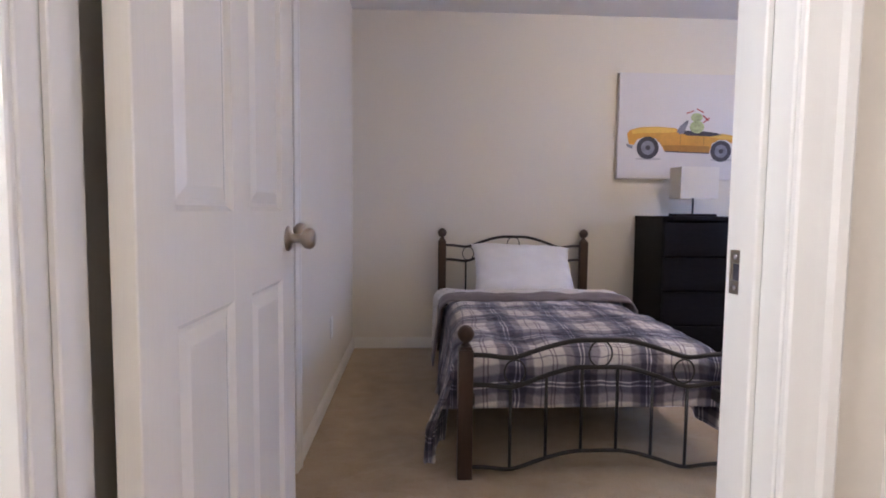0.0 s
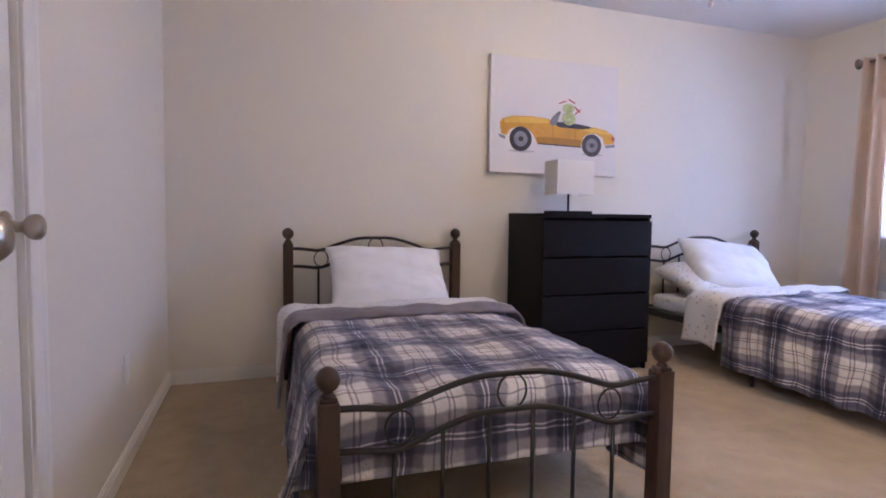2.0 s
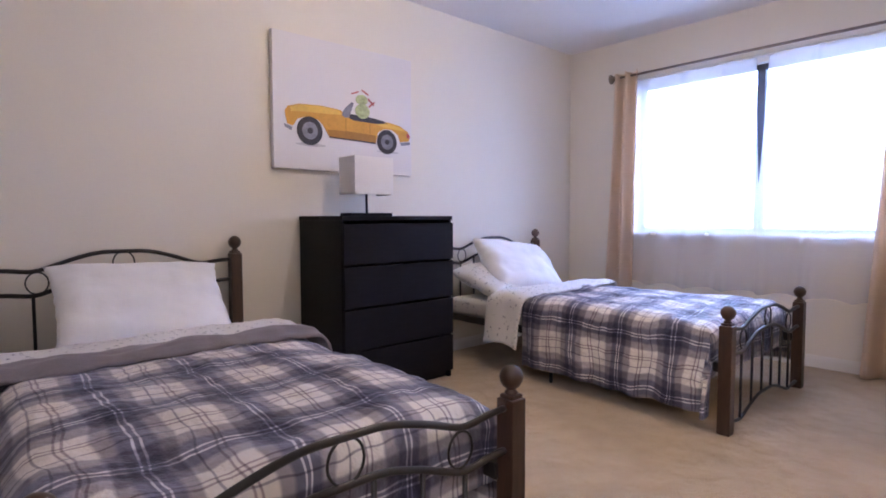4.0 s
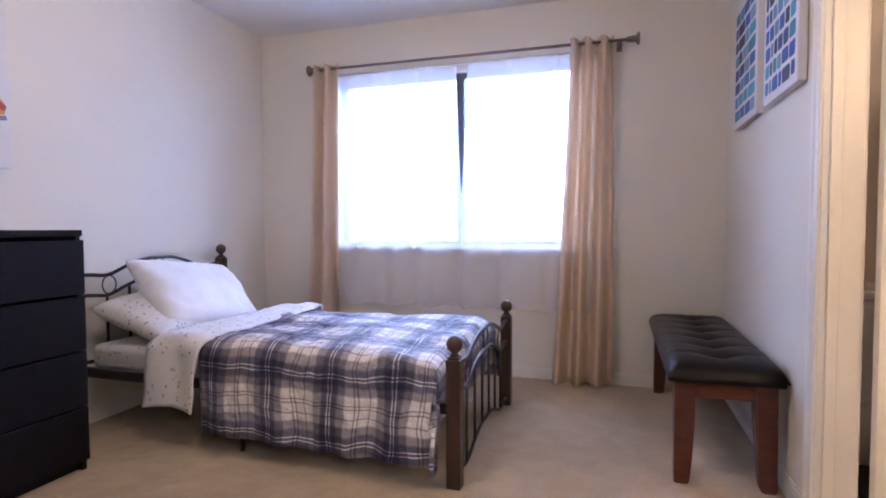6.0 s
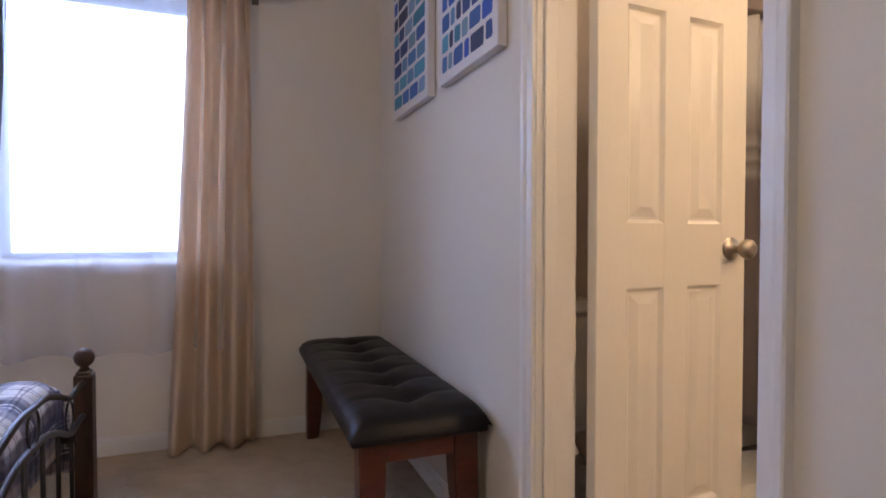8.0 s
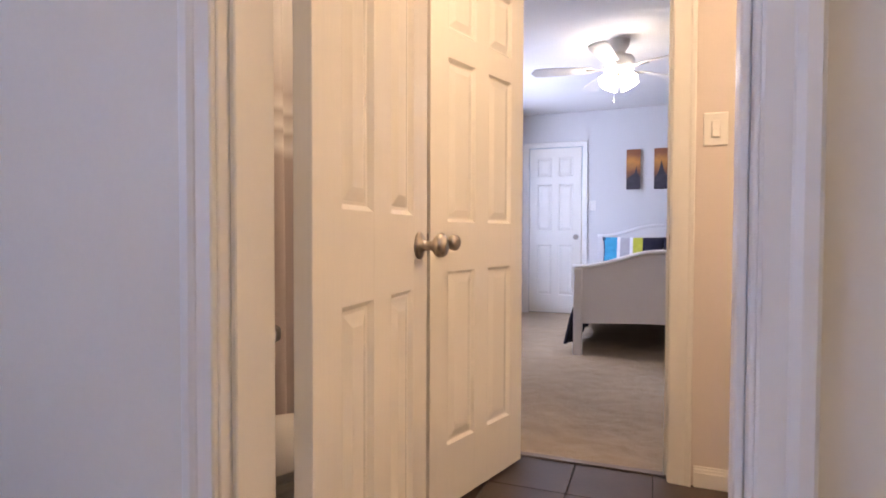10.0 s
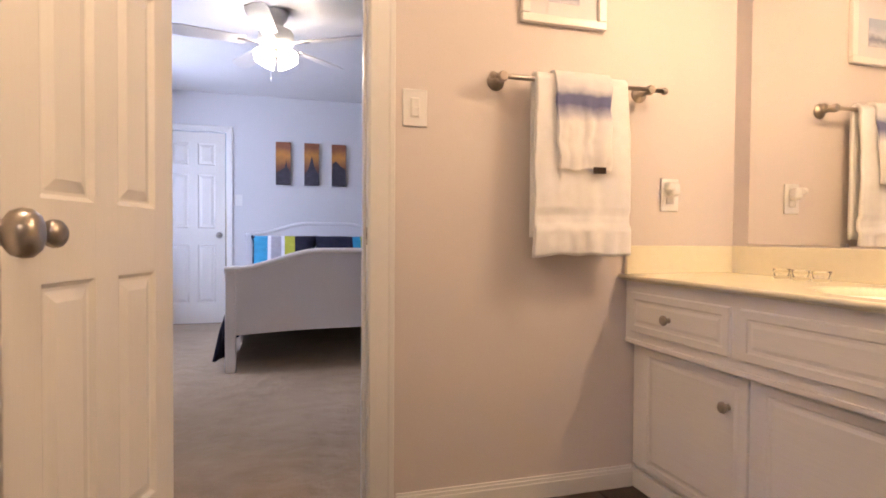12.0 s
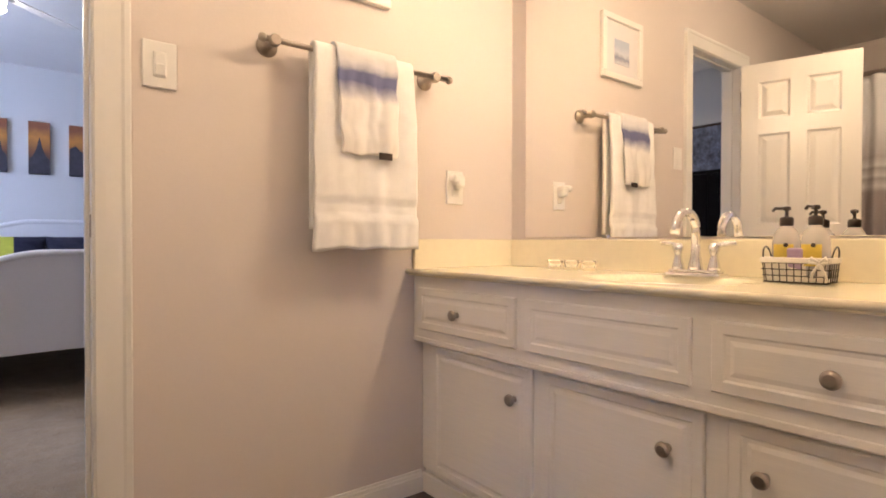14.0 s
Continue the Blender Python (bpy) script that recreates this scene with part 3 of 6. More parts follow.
def panel_door(name, w, at, body, label, knobs=(1, -1), hinges=True):
    """A moulded six-panel door; it hangs at its origin, reaches along x, and its body lies on the side body of that line."""
    d = thing(name, label, "door", kind="structure", at=at)
    t = 0.035
    y0, y1 = (0.0, t) if body > 0 else (-t, 0.0)
    ym = (y0 + y1) / 2
    st, mid = (0.10, 0.088) if w < 0.7 else (0.112, 0.10)
    pw = (w - 2 * st - mid) / 2
    rows = ((0.225, 0.83), (1.0, 1.56), (1.655, 1.88))
    bm = bmesh.new()
    slab(bm, (0.004, ym - 0.0075, 0.012), (w - 0.004, ym + 0.0075, DOOR_TOP - 0.004))
    for x0, x1 in ((0.003, st), (st + pw, st + pw + mid), (w - st, w - 0.003)):
        slab(bm, (x0, y0, 0.012), (x1, y1, DOOR_TOP - 0.004), 0.0022, 2)
    zs = [0.012] + [z for r in rows for z in r] + [DOOR_TOP - 0.004]
    for k in range(0, len(zs), 2):
        for x0, x1 in ((st, st + pw), (st + pw + mid, w - st)):
            slab(bm, (x0 - 0.003, y0 + 0.0003, zs[k]), (x1 + 0.003, y1 - 0.0003, zs[k + 1]), 0.0)
    part("leaf", bm, M_DOOR, d)
    for z0, z1 in rows:
        for x0 in (st, st + pw + mid):
            bm = bmesh.new()
            for s, yf in ((1, y1), (-1, y0)):
                lo, hi = yf - s * 0.0095, yf - s * 0.002
                rings = []
                for inset, y in ((0.0, yf - s * 0.001), (0.010, lo), (0.017, lo), (0.042, hi), (0.046, hi)):
                    rings.append([bm.verts.new((x, y, z)) for x, z in ((x0 + inset, z0 + inset), (x0 + pw - inset, z0 + inset), (x0 + pw - inset, z1 - inset), (x0 + inset, z1 - inset))])
                for a, b in zip(rings, rings[1:]):
                    for i in range(4):
                        bm.faces.new((a[i], a[(i + 1) % 4], b[(i + 1) % 4], b[i]))
                bm.faces.new(rings[-1])
            ob = new("panel", mesh_of("panel", bm, M_DOOR))
            ob.parent = d
    for s in knobs:
        k = new("door_handle", KNOB)
        k.parent = d
        k.matrix_local = pose(w - 0.062, y1 if s > 0 else y0, 0.93, -90 if s > 0 else 90)
        k["label"] = "round satin nickel door knob"
    bm = bmesh.new()
    slab(bm, (w - 0.0035, ym - 0.012, 0.905), (w - 0.0015, ym + 0.012, 0.96), 0.001, 1)
    slab(bm, (w - 0.002, ym - 0.006, 0.924), (w + 0.007, ym + 0.006, 0.938), 0.002, 1)
    part("latch", bm, M_NICKEL, d)
    if hinges:
        for z in (0.22, 1.0, 1.80):
            h = new("hinge", HINGE)
            h.parent = d
            h.matrix_local = pose(-0.0005, 0.0065 if body < 0 else -0.0065, z, 0, 0, 0 if body < 0 else 180)
    return d


panel_door("door_1", 0.78, pose(-0.355, 0.937, 0, 0, 0, 88), -1, "open white six-panel door with satin nickel knob", hinges=False)
panel_door("door_2", 0.54, pose(D1[1] - 0.012, 0.900, 0, 0, 0, 273.0), -1, "open white six-panel bathroom door with satin nickel knob", hinges=False)
panel_door("door_5", 0.774, pose(X_W - 0.012, 1.493, 0, 0, 0, 90), 1, "closed white six-panel closet door behind open door", knobs=(-1,), hinges=False)


def strike(name, x, y, z, s):
    """A latch plate let into a jamb, with its lip and a dark slab for the hole's shade."""
    p = thing(name, "worn satin nickel strike plate on white door jamb", "strike plate", kind="structure", at=pose(x, y, z))
    bm = bmesh.new()
    for z0, z1 in ((-0.0285, -0.0115), (0.0115, 0.0285)):
        slab(bm, (0, -0.0135, z0), (s * 0.002, 0.0135, z1), 0.0006, 1)
    slab(bm, (0, -0.0135, -0.0115), (s * 0.002, -0.007, 0.0115), 0.0006, 1)
    slab(bm, (0, 0.007, -0.0115), (s * 0.002, 0.0135, 0.0115), 0.0006, 1)
    part("plate", bm, M_NICKEL, p)
    # no real hole: a charcoal slab gives the shade inside it
    bm = bmesh.new()
    slab(bm, (s * 0.0004, -0.0065, -0.011), (s * 0.001, 0.0065, 0.011))
    part("latch_hole", bm, M_TYRE, p)
    bm = bmesh.new()
    for zz in (-0.020, 0.020):
        lathe(bm, [(0.0035, 0), (0.0035, 0.001)], 8, pose(s * 0.002, 0, zz, 0, 90 * s, 0))
    part("screw", bm, M_CHROME, p)


strike("strike_plate_1", 0.447, 0.908, 0.93, -1)
strike("strike_plate_2", D1[0], 0.944, 0.93, 1)

# ---- windows ----
w1 = thing("window_1", "bright sliding window with bronze frame behind sheers", "window", kind="structure")
for nm_, a_, b_ in (("window_frame", (4.352, WIN[0], WIN[2]), (4.40, WIN[0] + 0.035, WIN[3])), ("window_frame", (4.352, WIN[1] - 0.035, WIN[2]), (4.40, WIN[1], WIN[3])), ("window_frame", (4.352, WIN[0] + 0.035, WIN[2]), (4.40, WIN[1] - 0.035, WIN[2] + 0.035)),
                    ("window_frame", (4.352, WIN[0] + 0.035, WIN[3] - 0.035), (4.40, WIN[1] - 0.035, WIN[3])), ("mullion", (4.345, 2.64, WIN[2] + 0.035), (4.395, 2.695, WIN[3] - 0.035))):
    bm_ = bmesh.new()
    slab(bm_, a_, b_, 0.004, 2)
    part(nm_, bm_, M_FRAMEBAR, w1)
for y0_, y1_ in ((WIN[0] + 0.035, 2.64), (2.695, WIN[1] - 0.035)):
    bm_ = bmesh.new()
    slab(bm_, (4.372, y0_, WIN[2] + 0.035), (4.378, y1_, WIN[3] - 0.035))
    part("pane", bm_, M_PANE, w1).visible_shadow = False
bm_ = bmesh.new()
slab(bm_, (4.262, WIN[0] - 0.05, WIN[2] - 0.024), (4.352, WIN[1] + 0.05, WIN[2] + 0.002), 0.006, 2)
slab(bm_, (4.286, WIN[0] - 0.03, WIN[2] - 0.075), (4.30, WIN[1] + 0.03, WIN[2] - 0.024), 0.003, 2)
part("window_sill", bm_, M_TRIM, w1)
solid("backdrop", [((6.4, -1.5, -1.2), (6.45, 7.0, 7.0))], M_OUTSIDE)


# ---- bedroom: beds ----
def bed_frame(at, label):
    """Twin bed: square walnut posts with ball finials, arched black metal rails, rings and spindles. Foot at y 0, head at y 1.9."""
    b = thing("bed", label, "bed", "twin beds", at=at)
    hw = 0.512

    def post(x, y, top):
        bm = bmesh.new()
        slab(bm, (x - 0.028, y - 0.028, 0), (x + 0.028, y + 0.028, top - 0.012), 0.004, 2)
        slab(bm, (x - 0.023, y - 0.023, top - 0.013), (x + 0.023, y + 0.023, top), 0.006, 2)
        p = part("post", bm, M_POST, b)
        bm = bmesh.new()
        lathe(bm, [(0.017, 0.0), (0.018, 0.006), (0.012, 0.011), (0.013, 0.015), (0.023, 0.022), (0.030, 0.034), (0.0325, 0.046), (0.030, 0.058), (0.022, 0.070), (0.010, 0.077), (0.002, 0.079)], 20, pose(x, y, top - 0.001))
        part("finial", bm, M_POST, p, "turned wooden ball")
    for x in (-hw, hw):
        post(x, 0.0, 0.505)
        post(x, 1.9, 0.805)

    def arch(x, base, rise):
        """Flat at the sides, a wave up to the middle."""
        k = min(1.0, max(0.0, (0.36 - abs(x)) / 0.30))
        return base + rise * (k * k * (3 - 2 * k)) - 0.012 * math.exp(-((abs(x) - 0.34) / 0.07) ** 2)
    for y, rows in ((0.0, ((0.470, 0.055, 0.0095, "top_rail"), (0.357, 0.065, 0.0095, "lower_rail"), (0.040, 0.058, 0.008, "bottom_rail"))), (1.9, ((0.762, 0.062, 0.0095, "top_rail"), (0.660, 0.062, 0.0095, "lower_rail"), (0.33, 0.0, 0.0095, "bottom_rail")))):
        for base, rise, r, nm in rows:
            bm = bmesh.new()
            tube(bm, [(x, y, arch(x, base, rise)) for x in np.linspace(-hw + 0.02, hw - 0.02, 41)], r, 8)
            part(nm, bm, M_IRON, b)
        for k in range(6):
            x = -0.34 + 0.136 * k
            bm = bmesh.new()
            lo, hi = rows[2], rows[1]
            tube(bm, [(x, y, arch(x, lo[0], lo[1])), (x, y, arch(x, hi[0], hi[1]))], 0.0065, 8)
            part("spindle", bm, M_IRON, b)
        for x, r in ((0.0, 0.044), (-0.325, 0.040), (0.325, 0.040)):
            zc = (arch(x, rows[0][0], rows[0][1]) + arch(x, rows[1][0], rows[1][1])) / 2
            bm = bmesh.new()
            tube(bm, [(x + r * math.cos(2 * math.pi * i / 24), y, zc + (r + 0.006) * math.sin(2 * math.pi * i / 24)) for i in range(24)], 0.0035, 6, True)
            part("ring", bm, M_IRON, b)
    for x in (-0.485, 0.485):
        bm = bmesh.new()
        slab(bm, (x - 0.012, 0.02, 0.27), (x + 0.012, 1.88, 0.315), 0.003, 1)
        part("side_rail", bm, M_IRON, b)
    for k in range(9):
        bm = bmesh.new()
        slab(bm, (-0.473, 0.16 + 0.19 * k, 0.288), (0.473, 0.19 + 0.19 * k, 0.300), 0.002, 1)
        part("slat", bm, M_IRON, b)
    for x in (-0.46, 0.0, 0.46):
        bm = bmesh.new()
        tube(bm, [(x, 1.0, 0.0), (x, 1.0, 0.288)], 0.011, 8)
        part("leg", bm, M_IRON, b)
    return b


def mattress(at, label):
    def fn(bm):
        slab(bm, (-0.470, 0.11, 0.300), (0.470, 1.865, 0.425), 0.035, 4)
        for f in bm.faces:
            f.smooth = True
        return bm
    return tagged(part("mattress", fn(bmesh.new()), M_SHEET, at=at), label, "mattress")


def drape(s, half, r, drop_out):
    """Across a bed: flat to half - r, round the edge, then down. Returns the offset and how far it fell."""
    a, sg = abs(s), 1 if s >= 0 else -1
    f = half - r
    if a <= f:
        return sg * a, 0.0
    q = (a - f) / r
    if q < math.pi / 2:
        return sg * (f + r * math.sin(q)), r * (1 - math.cos(q))
    h = a - f - r * math.pi / 2
    return sg * (half + drop_out * h), r + h


def cover(at, label, seed, dl, dr, y_end, foot, top=0.472, half=0.505, flare=0.0, y_start=0.075, dips=()):
    """A quilted comforter that lies on a mattress, hangs over both sides and tucks down at the foot."""
    sl, sr = half + dl, half + dr

    def fn(i, j):
        s = -sl + (sl + sr) * i
        v = -foot + (y_end - y_start + foot) * j
        x, dz = drape(s, half, 0.07, 0.05)
        y, dv = (v, 0.0) if v > 0.06 else drape(v - 0.06 - 0.0, 0.07, 0.07, 0.0)
        if v <= 0.06:
            y = 0.06 + y
        fall = max(dz, dv)
        u = min(1.0, dz / 0.3)
        rip = wav(v * 5.2 + seed, s * 1.1, seed) * 0.045 * u + wav(v * 11 + seed, s * 2, seed + 4) * 0.017 * u + wav(v * 23, s * 6, seed + 6) * 0.007 * u
        if dz > 0.02 and x < 0:
            rip -= flare * u * max(0.0, 1 - v / 0.55)
            x += rip
        elif dz > 0.02:
            x += rip + flare * 0.55 * u * max(0.0, 1 - v / 0.4)
        puff = 0.030 * (1 - (s / half) ** 4 if abs(s) < half else 0) * min(1.0, max(0.0, v / 0.25))
        puff += wav(s * 3.6, v * 3.1, seed) * 0.022 + wav(s * 9, v * 8, seed + 2) * 0.011 + wav(s * 21 + v * 9, v * 19, seed + 7) * 0.0055 + abs(wav(s * 13 - v * 5, v * 9 + s * 4, seed + 9)) * 0.009
        z = top - fall + puff * (1 - 0.8 * min(1, fall / 0.15))
        z += (0.036 * wav(v * 3.3, 2.0, seed) + 0.012 * wav(v * 10, 3.0, seed + 1)) * u
        return x, y_start + y, max(z, 0.022 + 0.01 * (1 + wav(v * 9, s * 5, seed))), s, v
    bm = sheet(fn, 90, 96, True)
    ob = part("comforter", bm, M_PLAID, at=at)
    thicken(ob, 0.016, -1)
    tagged(ob, label, "comforter")
    return ob


def band(name, mat, at, seed, y0, y1, dl, dr, top, half=0.505, roll=0.0, parent=None, slope=0.0, out=0.06):
    """A strip of bedding across the bed."""
    sl, sr = half + dl, half + dr

    def fn(i, j):
        s = -sl + (sl + sr) * i
        x, dz = drape(s, half, 0.06, out)
        edge = wav(s * 4, j * 2, seed) * 0.028 + wav(s * 11, j, seed + 1) * 0.012
        y = y0 + (y1 - y0) * j + edge + slope * max(0.0, abs(s) - half * 0.7)
        z = top - dz + roll * math.sin(math.pi * j) + wav(s * 7, j * 3 + 1, seed + 2) * 0.012 + wav(s * 17, j * 6, seed + 3) * 0.006
        if dz > 0.02:
            x += wav(y * 9, s * 2, seed) * 0.02
        return x, y, max(z, 0.05)
    ob = part(name, sheet(fn, 80, 14), mat, parent)
    if parent is None:
        ob.matrix_world = at
    thicken(ob, 0.010, 1)
    return ob


def pillow(at, label, seed, w=0.70, h=0.46, t=0.085, mat=None):
    def side(sg):
        def fn(i, j):
            u, v = 2 * i - 1, 2 * j - 1
            pinch = 1 - 0.055 * (1 - abs(u) ** 3) * abs(v) ** 3
            pinch2 = 1 - 0.075 * (1 - abs(v) ** 3) * abs(u) ** 3
            e = max(0.0, (1 - u ** 4) * (1 - v ** 4)) ** 0.55
            wr = wav(u * 2.3, v * 2.3, seed) * 0.018 + wav(u * 6, v * 7, seed + 3) * 0.008 * (0.4 + abs(u) ** 2) + 0.010 * math.sin(9 * v + 5 * wav(u, v, seed)) * abs(u) ** 4
            ruf = 0.012 * wav(v * 9, seed, 3.0) if abs(u) > 0.97 else 0
            return u * w / 2 * pinch2 + ruf, v * h / 2 * pinch, sg * (e * (t + wr))
        return fn
    bm = sheet(side(1), 40, 30)
    b2 = sheet(side(-1), 40, 30)
    me = bpy.data.meshes.new("tmp")
    b2.to_mesh(me)
    b2.free()
    bm.from_mesh(me)
    bpy.data.meshes.remove(me)
    for f in bm.faces:
        f.smooth = True
    bmesh.ops.remove_doubles(bm, verts=bm.verts, dist=0.0008)
    ob = part("pillow", bm, mat or M_PILLOW, at=at)
    return tagged(ob, label, "pillow")


BED_A, BED_B = pose(0.735, 2.23, 0), pose(3.215, 2.23, 0)
bed_frame(BED_A, "twin bed with walnut posts and arched black metal rails")
bed_frame(BED_B, "twin bed with walnut posts beside the window")
mattress(BED_A, "twin mattress in printed cotton sheet on metal bed")
mattress(BED_B, "twin mattress in printed cotton sheet beside window")
ca = cover(BED_A, "rumpled navy, grey and cream plaid comforter folded back", 1.3, 0.43, 0.33, 1.16, 0.21, half=0.535, flare=0.09)
band("folded_edge", M_REVERSE, BED_A, 3.1, 1.05, 1.25, 0.32, 0.13, 0.495, half=0.556, roll=0.026, parent=ca, slope=-0.15, out=0.14)
ca.children[0]["label"] = "turned-back mauve grey underside"
tagged(band("bed_sheet", M_SHEET, BED_A, 5.7, 1.21, 1.54, 0.26, 0.14, 0.484, half=0.575, roll=0.022), "white printed sheet turned down under a comforter", "sheet")
cb = cover(BED_B, "navy, grey and cream plaid comforter hanging nearly to floor", 8.9, 0.355, 0.30, 1.17, 0.21, half=0.525, flare=0.05)
tagged(band("bed_sheet", M_SHEET, BED_B, 11.4, 1.14, 1.41, 0.29, 0.10, 0.497, half=0.54, roll=0.014, slope=0.10), "white printed sheet hanging over side of bed", "sheet")
pillow(pose(0.765, 3.895, 0.605, 44, 2, 0), "plump white pillow leaning on metal headboard", 2.0)
pillow(pose(3.07, 3.90, 0.545, 20, -3, 4), "white printed pillow lying flat against headboard", 4.4, 0.66, 0.44, 0.075, M_SHEET)
pillow(pose(3.225, 3.865, 0.612, 46, 7, -5), "white pillow leaning on another pillow", 6.1, 0.70, 0.48, 0.095)


# ---- bedroom: dresser, lamp, pictures ----
def dresser():
    d = thing("dresser", "espresso four-drawer dresser standing against the wall", "dresser")
    x0, x1, y0, y1, h = 1.645, 2.412, 3.722, 4.186, 0.985
    for nm, a, b in (("side_panel", (x0, y0 + 0.006, 0), (x0 + 0.02, y1, h - 0.025)), ("side_panel", (x1 - 0.02, y0 + 0.006, 0), (x1, y1, h - 0.025)), ("top", (x0 - 0.002, y0 - 0.004, h - 0.025), (x1 + 0.002, y1, h)), ("back_panel", (x0 + 0.02, y1 - 0.01, 0.03), (x1 - 0.02, y1, h - 0.025)), ("plinth", (x0 + 0.02, y0 + 0.03, 0), (x1 - 0.02, y0 + 0.05, 0.05))):
        bm = bmesh.new()
        slab(bm, a, b, 0.002, 2)
        part(nm, bm, M_ESPRESSO, d)
    for k in range(4):
        z0 = 0.045 + k * 0.2275
        bm = bmesh.new()
        slab(bm, (x0 + 0.001, y0 - 0.014, z0), (x1 - 0.001, y0 + 0.004, z0 + 0.2165), 0.002, 2)
        slab(bm, (x0 + 0.02, y0 + 0.003, z0 - 0.0), (x1 - 0.02, y0 + 0.02, z0 + 0.19), 0.001, 1)
        part("drawer", bm, M_ESPRESSO, d)
    return d


dresser()


def table_lamp():
    l = thing("table_lamp", "unlit table lamp with rectangular white linen shade", "lamp")
    bm = bmesh.new()
    slab(bm, (1.815, 3.90, 0.985), (2.100, 4.02, 1.003), 0.003, 2)
    part("base", bm, M_ESPRESSO, l)
    bm = bmesh.new()
    tube(bm, [(1.957, 3.96, 1.002), (1.957, 3.96, 1.22)], 0.0065, 10)
    tube(bm, [(1.84, 3.96, 1.215), (2.085, 3.96, 1.215)], 0.002, 6)
    part("stem", bm, M_IRON, l)
    bm = bmesh.new()
    a, b, z0, z1, t = (1.828, 3.88), (2.092, 4.045), 1.108, 1.322, 0.003
    for p, q in (((a[0], a[1]), (b[0], a[1] + t)), ((a[0], b[1] - t), (b[0], b[1])), ((a[0], a[1] + t), (a[0] + t, b[1] - t)), ((b[0] - t, a[1] + t), (b[0], b[1] - t))):
        slab(bm, (p[0], p[1], z0), (q[0], q[1], z1))
    part("shade", bm, M_SHADE, l)
    return l


table_lamp()


def car_picture():
    p = thing("wall_picture", "large white canvas print of a yellow convertible car", "picture")
    x0, x1, z0, z1, yb, yf = 1.487, 2.456, 1.252, 2.008, 4.198, 4.162
    bm = bmesh.new()
    slab(bm, (x0, yf, z0), (x1, yb, z1), 0.003, 2)
    part("canvas", bm, M_CANVAS, p)

    def P(u, v):
        return x0 + u * (x1 - x0), z1 - (v + 0.014) * (z1 - z0)

    def layer(nm, pts, mat, k):
        bm = bmesh.new()
        flat(bm, pts, yf - 0.0005 - 0.0007 * k, yf + 0.001)
        part(nm, bm, mat, p)
    for u, w in ((0.235, 0.11), (0.80, 0.10)):
        layer("ground_shade", [P(u + w * math.cos(a) * 0.9, 0.795 + 0.012 * math.sin(a)) for a in np.linspace(0, 2 * math.pi, 20, endpoint=False)], M_SHADOWINK, 1)
    body = [(0.075, 0.60), (0.07, 0.56), (0.09, 0.525), (0.16, 0.497), (0.30, 0.488), (0.44, 0.50), (0.47, 0.535), (0.53, 0.56), (0.66, 0.565), (0.80, 0.545), (0.90, 0.565), (0.965, 0.605), (0.985, 0.64), (0.975, 0.685), (0.90, 0.70), (0.88, 0.64), (0.83, 0.605), (0.77, 0.605), (0.72, 0.64), (0.70, 0.735),
            (0.36, 0.725), (0.325, 0.65), (0.285, 0.60), (0.21, 0.585), (0.15, 0.61), (0.12, 0.665), (0.085, 0.655)]
    layer("car_body", [P(u, v) for u, v in body], M_YELLOW, 2)
    layer("car_highlight", [P(u, v) for u, v in ((0.10, 0.53), (0.17, 0.503), (0.30, 0.494), (0.43, 0.506), (0.455, 0.535), (0.36, 0.545), (0.20, 0.55), (0.11, 0.56))], M_YELLOW2, 3)
    layer("car_highlight", [P(u, v) for u, v in ((0.70, 0.573), (0.80, 0.552), (0.89, 0.572), (0.95, 0.602), (0.86, 0.60), (0.76, 0.59))], M_YELLOW2, 3)
    layer("car_shade", [P(u, v) for u, v in ((0.345, 0.665), (0.50, 0.660), (0.70, 0.668), (0.703, 0.735), (0.36, 0.725))], M_OCHRE, 3)
    layer("sill_line", [P(u, v) for u, v in ((0.36, 0.716), (0.70, 0.727), (0.70, 0.737), (0.36, 0.727))], M_TYRE, 4)
    for u, v, k in ((0.475, 0.56, 0.155), (0.655, 0.572, 0.155)):
        layer("door_line", [P(u - 0.002, v), P(u + 0.002, v), P(u + 0.004, v + k), P(u, v + k)], M_OCHRE, 4)
    layer("tail_lamp", [P(u, v) for u, v in ((0.955, 0.615), (0.982, 0.635), (0.975, 0.665), (0.955, 0.655))], M_RED, 4)
    layer("bumper", [P(u, v) for u, v in ((0.065, 0.655), (0.115, 0.675), (0.11, 0.70), (0.07, 0.68))], M_HUB, 3)
    layer("bumper", [P(u, v) for u, v in ((0.90, 0.705), (0.98, 0.69), (0.985, 0.715), (0.91, 0.73))], M_HUB, 3)
    layer("cockpit", [P(u, v) for u, v in ((0.46, 0.535), (0.50, 0.52), (0.66, 0.525), (0.76, 0.54), (0.80, 0.56), (0.72, 0.572), (0.53, 0.567))], M_TYRE, 3)
    layer("windscreen", [P(u, v) for u, v in ((0.445, 0.535), (0.47, 0.48), (0.52, 0.425), (0.535, 0.43), (0.50, 0.55), (0.47, 0.555))], M_HUB, 4)
    layer("toy_shape", [P(0.60 + 0.055 * math.cos(a), 0.485 + 0.06 * math.sin(a)) for a in np.linspace(0, 2 * math.pi, 14, endpoint=False)], M_GREEN, 4)
    layer("toy_shape", [P(0.595 + 0.045 * math.cos(a), 0.395 + 0.042 * math.sin(a)) for a in np.linspace(0, 2 * math.pi, 14, endpoint=False)], M_GREEN, 5)
